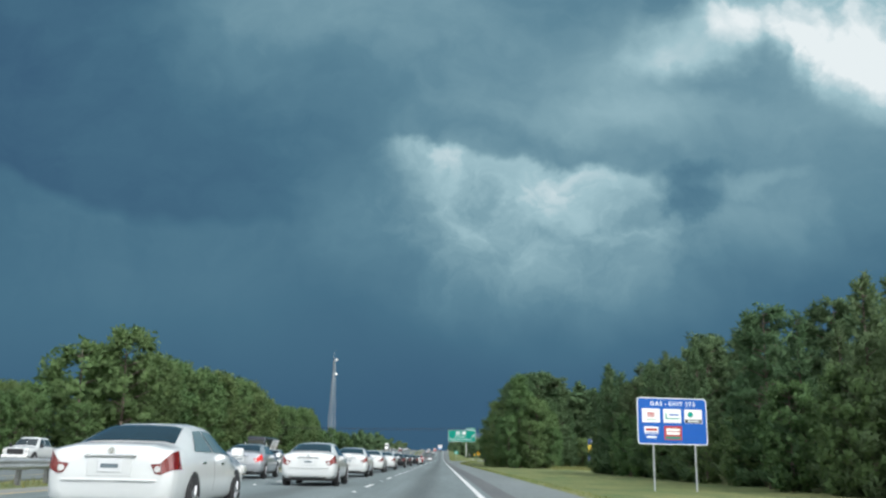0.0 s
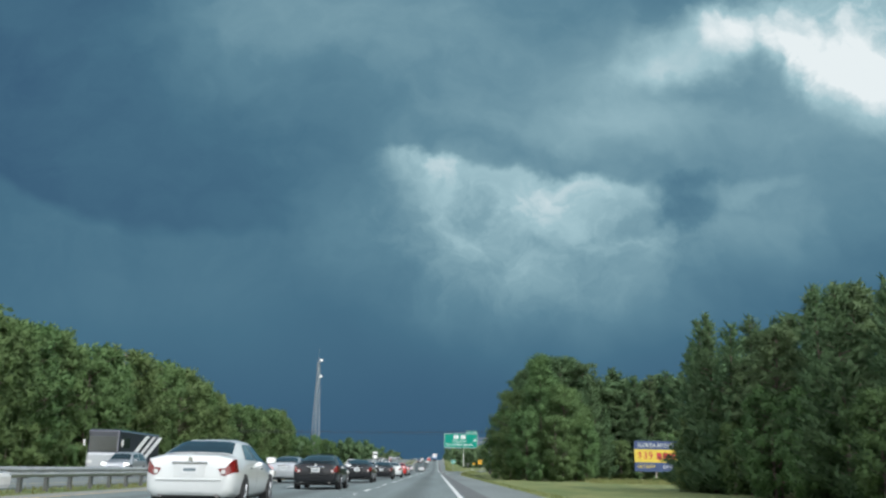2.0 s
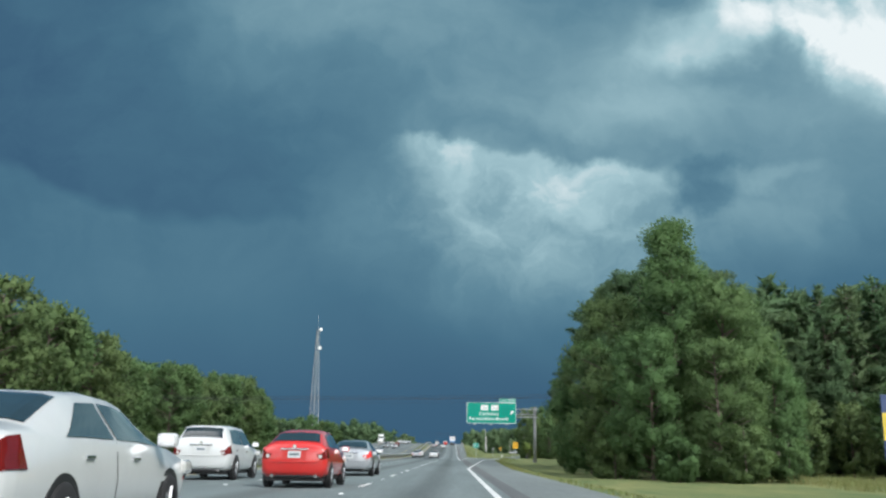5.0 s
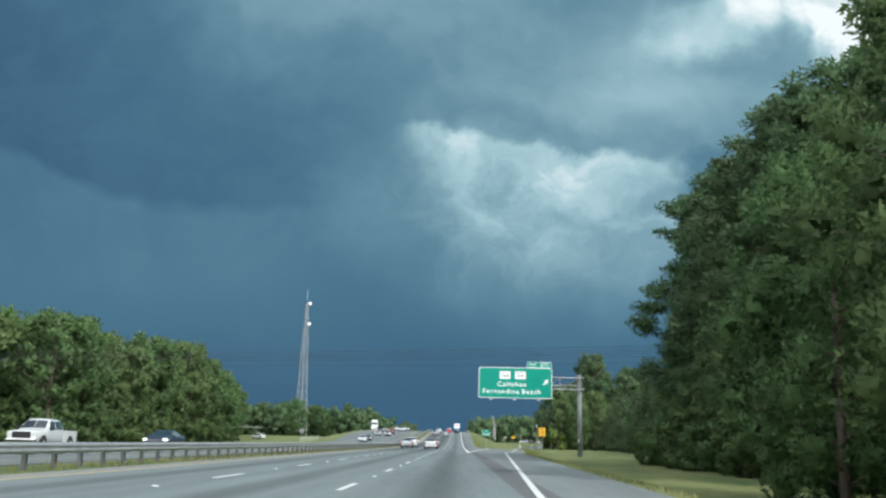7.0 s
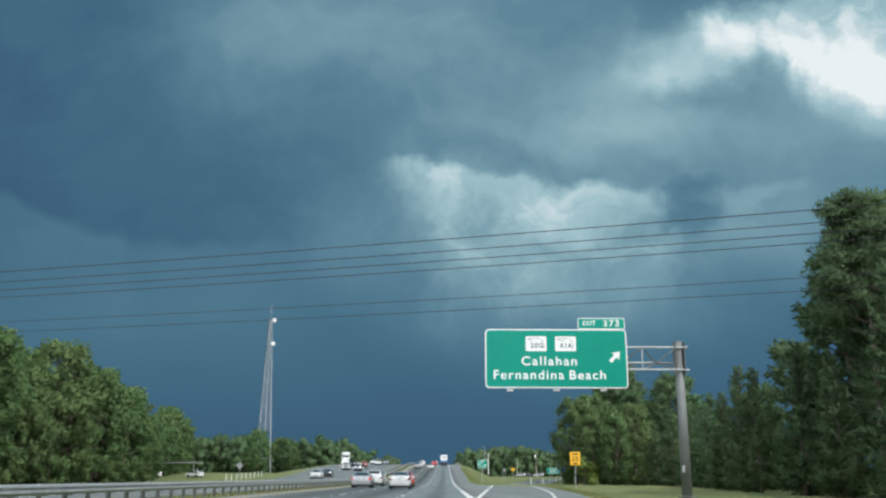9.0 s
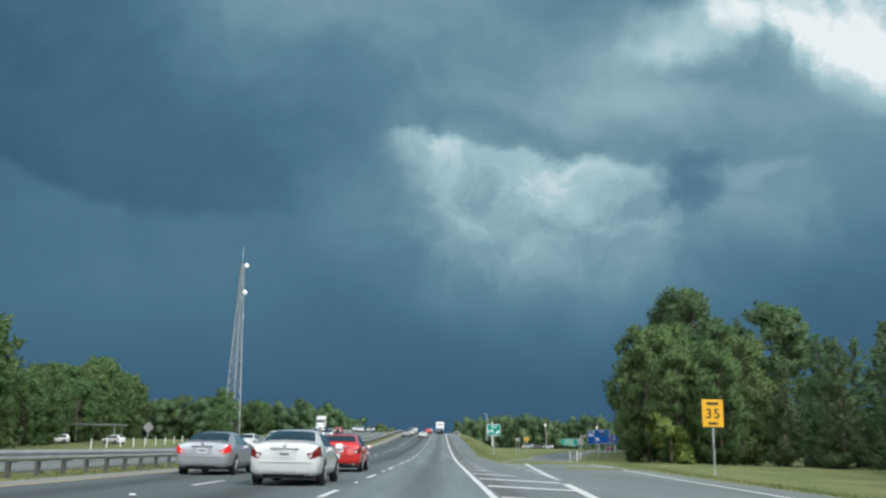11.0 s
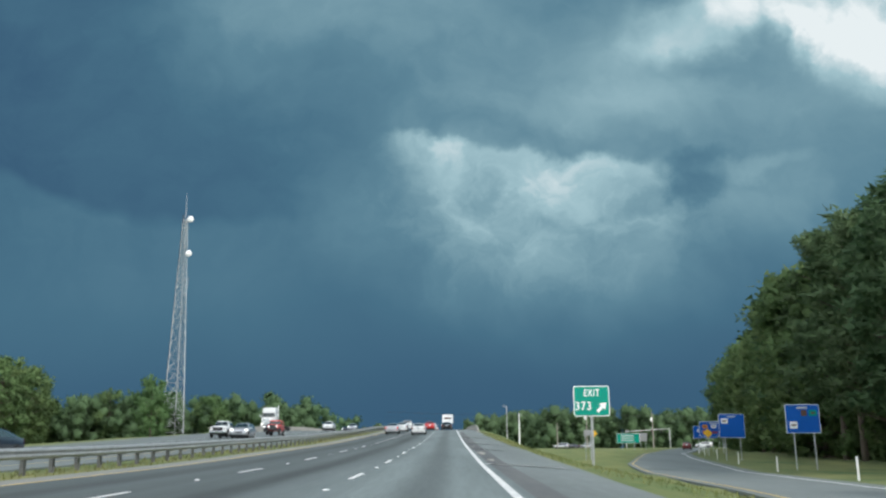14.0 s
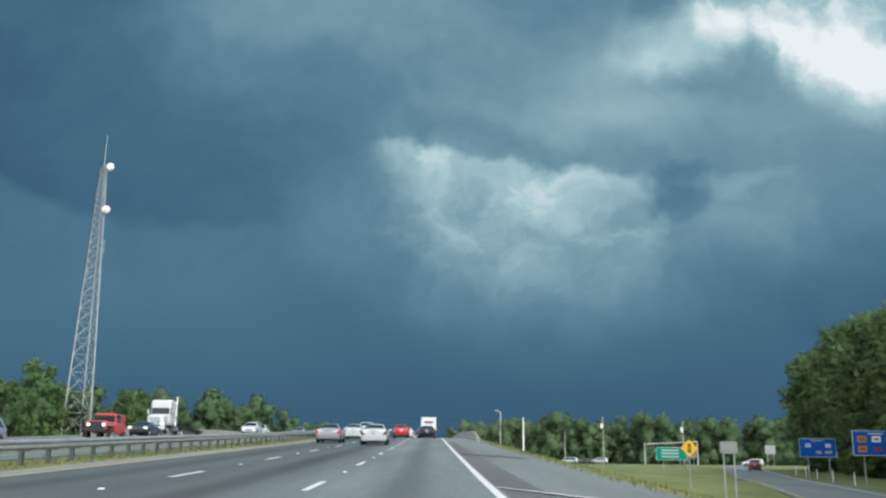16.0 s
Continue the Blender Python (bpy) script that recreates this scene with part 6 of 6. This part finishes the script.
def pickup(m, label, group):
    p = thing("pickup_truck", m, label, "pickup truck", group)
    ST = ((-0.95, 0.45, 1.15, 1.22, 0.90, 0.80), (-0.90, 0.42, 1.18, 1.70, 0.95, 0.70), (-0.7, 0.40, 1.18, 1.86, 0.96, 0.68), (0.55, 0.40, 1.15, 1.88, 0.96, 0.68), (0.75, 0.40, 1.14, 1.80, 0.96, 0.69),
          (1.40, 0.40, 1.14, 1.26, 0.96, 0.82), (1.6, 0.40, 1.13, 1.20, 0.96, 0.84), (2.55, 0.42, 1.05, 1.14, 0.94, 0.82), (2.72, 0.48, 0.95, 1.02, 0.88, 0.76), (2.76, 0.55, 0.85, 0.90, 0.8, 0.7))
    at, v, f = loft(ST, 34)
    mesh_ob("cab", v, f, CAR_WHITE, p, smooth=True)
    for side in (1, -1):
        part("windscreen", patch(at, 0.80, 1.36, 5.2, 6.98, side, 0.008, 5, 4), GLASS, p)
        part("side_window", patch(at, -0.78, 0.10, 4.10, 4.86, side, 0.010, 5, 3, -0.74, 0.08), GLASS, p)
        part("side_window", patch(at, 0.18, 1.15, 4.10, 4.86, side, 0.010, 5, 3, 0.16, 0.66), GLASS, p)
        part("bed_side", box_bm(side * 0.91, -1.95, 0.83, 0.10, 2.0, 0.74, 0.03), CAR_WHITE, p)
        part("headlamp", box_bm(side * 0.76, 2.68, 0.92, 0.28, 0.18, 0.22, 0.04), LAMP_CLEAR, p)
        part("mirror", box_bm(side * 1.10, 1.15, 1.28, 0.2, 0.14, 0.26, 0.04), TRIM, p)
        part("tail_lamp", box_bm(side * 0.90, -2.95, 0.98, 0.12, 0.06, 0.36, 0.01), LAMP_RED, p)
        for yy in (-1.95, 1.85):
            part("wheel_arch", tube_bm((side * 0.86, yy, 0.42), (side * 0.972, yy, 0.42), 0.48, 0.46, 28), TRIM, p)
            wheel(p, side * 0.86, yy, 0.40, 0.26)
    part("bed_floor", box_bm(0, -1.95, 0.62, 1.75, 2.0, 0.12), TRIM, p)
    part("tailgate", box_bm(0, -2.92, 0.85, 1.75, 0.08, 0.66, 0.02), CAR_WHITE, p)
    part("rear_bumper", box_bm(0, -3.0, 0.50, 1.8, 0.16, 0.18, 0.03), CHROME, p)
    part("front_bumper", box_bm(0, 2.80, 0.52, 1.85, 0.18, 0.24, 0.05), CHROME, p)
    part("grille", box_bm(0, 2.76, 0.86, 1.15, 0.06, 0.38, 0.03), TRIM, p)
    part("underbody", box_bm(0, -0.1, 0.42, 1.5, 5.2, 0.2), TRIM, p)
    return p


pk = pickup(on_road(-29.3, 66, 0.005, 180), "white oncoming pickup truck with an open bed", OP)
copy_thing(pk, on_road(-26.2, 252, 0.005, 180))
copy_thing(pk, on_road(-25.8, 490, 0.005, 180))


def cabwheels(p, ys, x, r):
    for y in ys:
        for s in (1, -1):
            wheel(p, s * x, y, r, 0.30)


# box truck far ahead: a blue truck with a white box
bt = thing("box_truck", rear_at(-0.6, 592, 4.2), "blue truck with a tall white box body seen from behind", "truck", TR)
bx = part("box", box_bm(0, -1.0, 2.55, 2.45, 5.6, 1.95, 0.05), BOX_WHITE, bt, "white box with a printed panel")
bar(bx, 0, 2.70, 1.5, 0.34, SIGN_BROWN, -3.81)
part("lower_body", box_bm(0, -0.8, 1.05, 2.3, 6.4, 0.95, 0.06), CAR_BLUE, bt)
part("cab", box_bm(0, 2.9, 1.75, 2.2, 1.9, 2.0, 0.2), CAR_BLUE, bt)
part("rear_bumper", box_bm(0, -4.05, 0.62, 2.2, 0.2, 0.24, 0.03), CHROME, bt)
for s in (1, -1):
    part("tail_lamp", box_bm(s * 0.98, -4.03, 0.95, 0.2, 0.05, 0.3, 0.01), LAMP_RED, bt)
cabwheels(bt, (-2.4, 2.6), 0.95, 0.46)

# semi truck
semi = thing("semi_truck", on_road(-32.6, 552, 0.005, 180), "white oncoming semi truck with an empty flatbed trailer", "truck", OP)
part("sleeper_cab", box_bm(0, 1.2, 2.55, 2.4, 2.6, 2.9, 0.22), CAR_WHITE, semi)
part("roof_fairing", box_bm(0, 0.9, 3.92, 2.2, 1.8, 0.4, 0.18), CAR_WHITE, semi)
part("hood", box_bm(0, 3.3, 1.55, 2.0, 2.0, 1.2, 0.22), CAR_WHITE, semi)
part("windscreen", box_bm(0, 2.50, 2.72, 2.1, 0.06, 0.75, 0.02), GLASS, semi)
part("grille", box_bm(0, 4.31, 1.45, 1.15, 0.05, 1.0, 0.02), CHROME, semi)
part("bumper", box_bm(0, 4.3, 0.62, 2.4, 0.3, 0.4, 0.08), CAR_WHITE, semi)
for s in (1, -1):
    part("headlamp", box_bm(s * 0.85, 4.22, 1.05, 0.36, 0.22, 0.24, 0.05), LAMP_ON, semi)
    part("mirror", box_bm(s * 1.45, 2.6, 2.6, 0.2, 0.12, 0.6, 0.03), CHROME, semi)
    part("side_window", box_bm(s * 1.201, 1.95, 2.72, 0.012, 0.8, 0.65), GLASS, semi)
    part("fuel_tank", tube_bm((s * 1.0, -0.9, 0.85), (s * 1.0, 0.8, 0.85), 0.33, 0.33, 14), CHROME, semi)
part("exhaust_pipe", tube_bm((-1.15, -0.2, 1.0), (-1.15, -0.2, 4.6), 0.09, 0.09, 10), CHROME, semi)
fl = part("flatbed", box_bm(0, -7.2, 1.22, 2.5, 13.0, 0.22, 0.02), TRIM, semi, "dark empty flatbed")
part("headboard", box_bm(0, -0.9, 2.0, 2.4, 0.1, 1.4, 0.02), POSTSTEEL, fl)
cabwheels(semi, (3.3, -1.6, -2.9, -11.2, -12.5), 1.05, 0.5)

# red open car
jeep = thing("jeep_car", on_road(-22.4, 503, 0.005, 180), "red oncoming off-road car with black fenders and lit headlamps", "car", OP)
part("tub", box_bm(0, -0.55, 0.95, 1.55, 2.3, 0.75, 0.06), CAR_RED, jeep)
part("hood", box_bm(0, 1.25, 1.0, 1.35, 1.35, 0.62, 0.07), CAR_RED, jeep)
part("hardtop", box_bm(0, -0.65, 1.62, 1.45, 2.0, 0.62, 0.08), CAR_RED, jeep)
part("windscreen", box_bm(0, 0.42, 1.58, 1.38, 0.05, 0.44, 0.01), GLASS, jeep)
part("grille", box_bm(0, 1.94, 1.0, 1.1, 0.05, 0.5, 0.02), TRIM, jeep)
part("bumper", box_bm(0, 2.1, 0.66, 1.6, 0.2, 0.2, 0.03), TRIM, jeep)
for s in (1, -1):
    part("headlamp", tube_bm((s * 0.5, 1.93, 1.06), (s * 0.5, 1.99, 1.06), 0.1, 0.1, 12), LAMP_ON, jeep)
    part("fender", box_bm(s * 0.80, 1.3, 0.93, 0.26, 1.0, 0.10, 0.03), TRIM, jeep)
    part("side_window", box_bm(s * 0.732, -0.2, 1.64, 0.012, 0.8, 0.40), GLASS, jeep)
    part("mirror", box_bm(s * 0.93, 0.35, 1.4, 0.18, 0.08, 0.2, 0.03), TRIM, jeep)
cabwheels(jeep, (-1.2, 1.3), 0.78, 0.40)

# motor coach
rv = thing("motorhome", on_road(-25.8, 133, 0.005, 180), "silver and dark patterned oncoming motorhome", "motorhome", OP)
part("body", box_bm(0, 0, 1.95, 2.5, 10.5, 3.0, 0.18), CAR_DARK, rv)
part("front_cap", box_bm(0, 4.95, 1.05, 2.46, 0.9, 1.3, 0.2), CAR_SILVER, rv)
part("windscreen", box_bm(0, 5.26, 2.35, 2.2, 0.06, 1.15, 0.02), GLASS, rv)
for s in (1, -1):
    part("side_window", box_bm(s * 1.253, 3.6, 2.45, 0.012, 1.6, 0.8), GLASS, rv)
    sw = bmesh.new()
    for k, (a, b, w) in enumerate(((3.9, -1.2, 0.45), (2.2, -3.2, 0.35), (0.8, -4.8, 0.5))):
        q = [(s * 1.258, a, 0.7), (s * 1.258, a - w * 2.2, 0.7), (s * 1.258, b - w * 2.2, 3.2), (s * 1.258, b, 3.2)]
        sw.faces.new([sw.verts.new(p) for p in (q if s > 0 else q[::-1])])
    part("stripe", sw, BOX_WHITE, rv)
    part("lower_side", box_bm(s * 1.251, -0.3, 0.72, 0.012, 9.4, 0.5), CAR_SILVER, rv)
    part("mirror", box_bm(s * 1.5, 5.2, 2.4, 0.16, 0.14, 0.5, 0.03), CHROME, rv)
    part("headlamp", box_bm(s * 0.9, 5.39, 0.95, 0.4, 0.06, 0.22, 0.02), LAMP_CLEAR, rv)
cabwheels(rv, (3.6, -2.6), 1.05, 0.48)
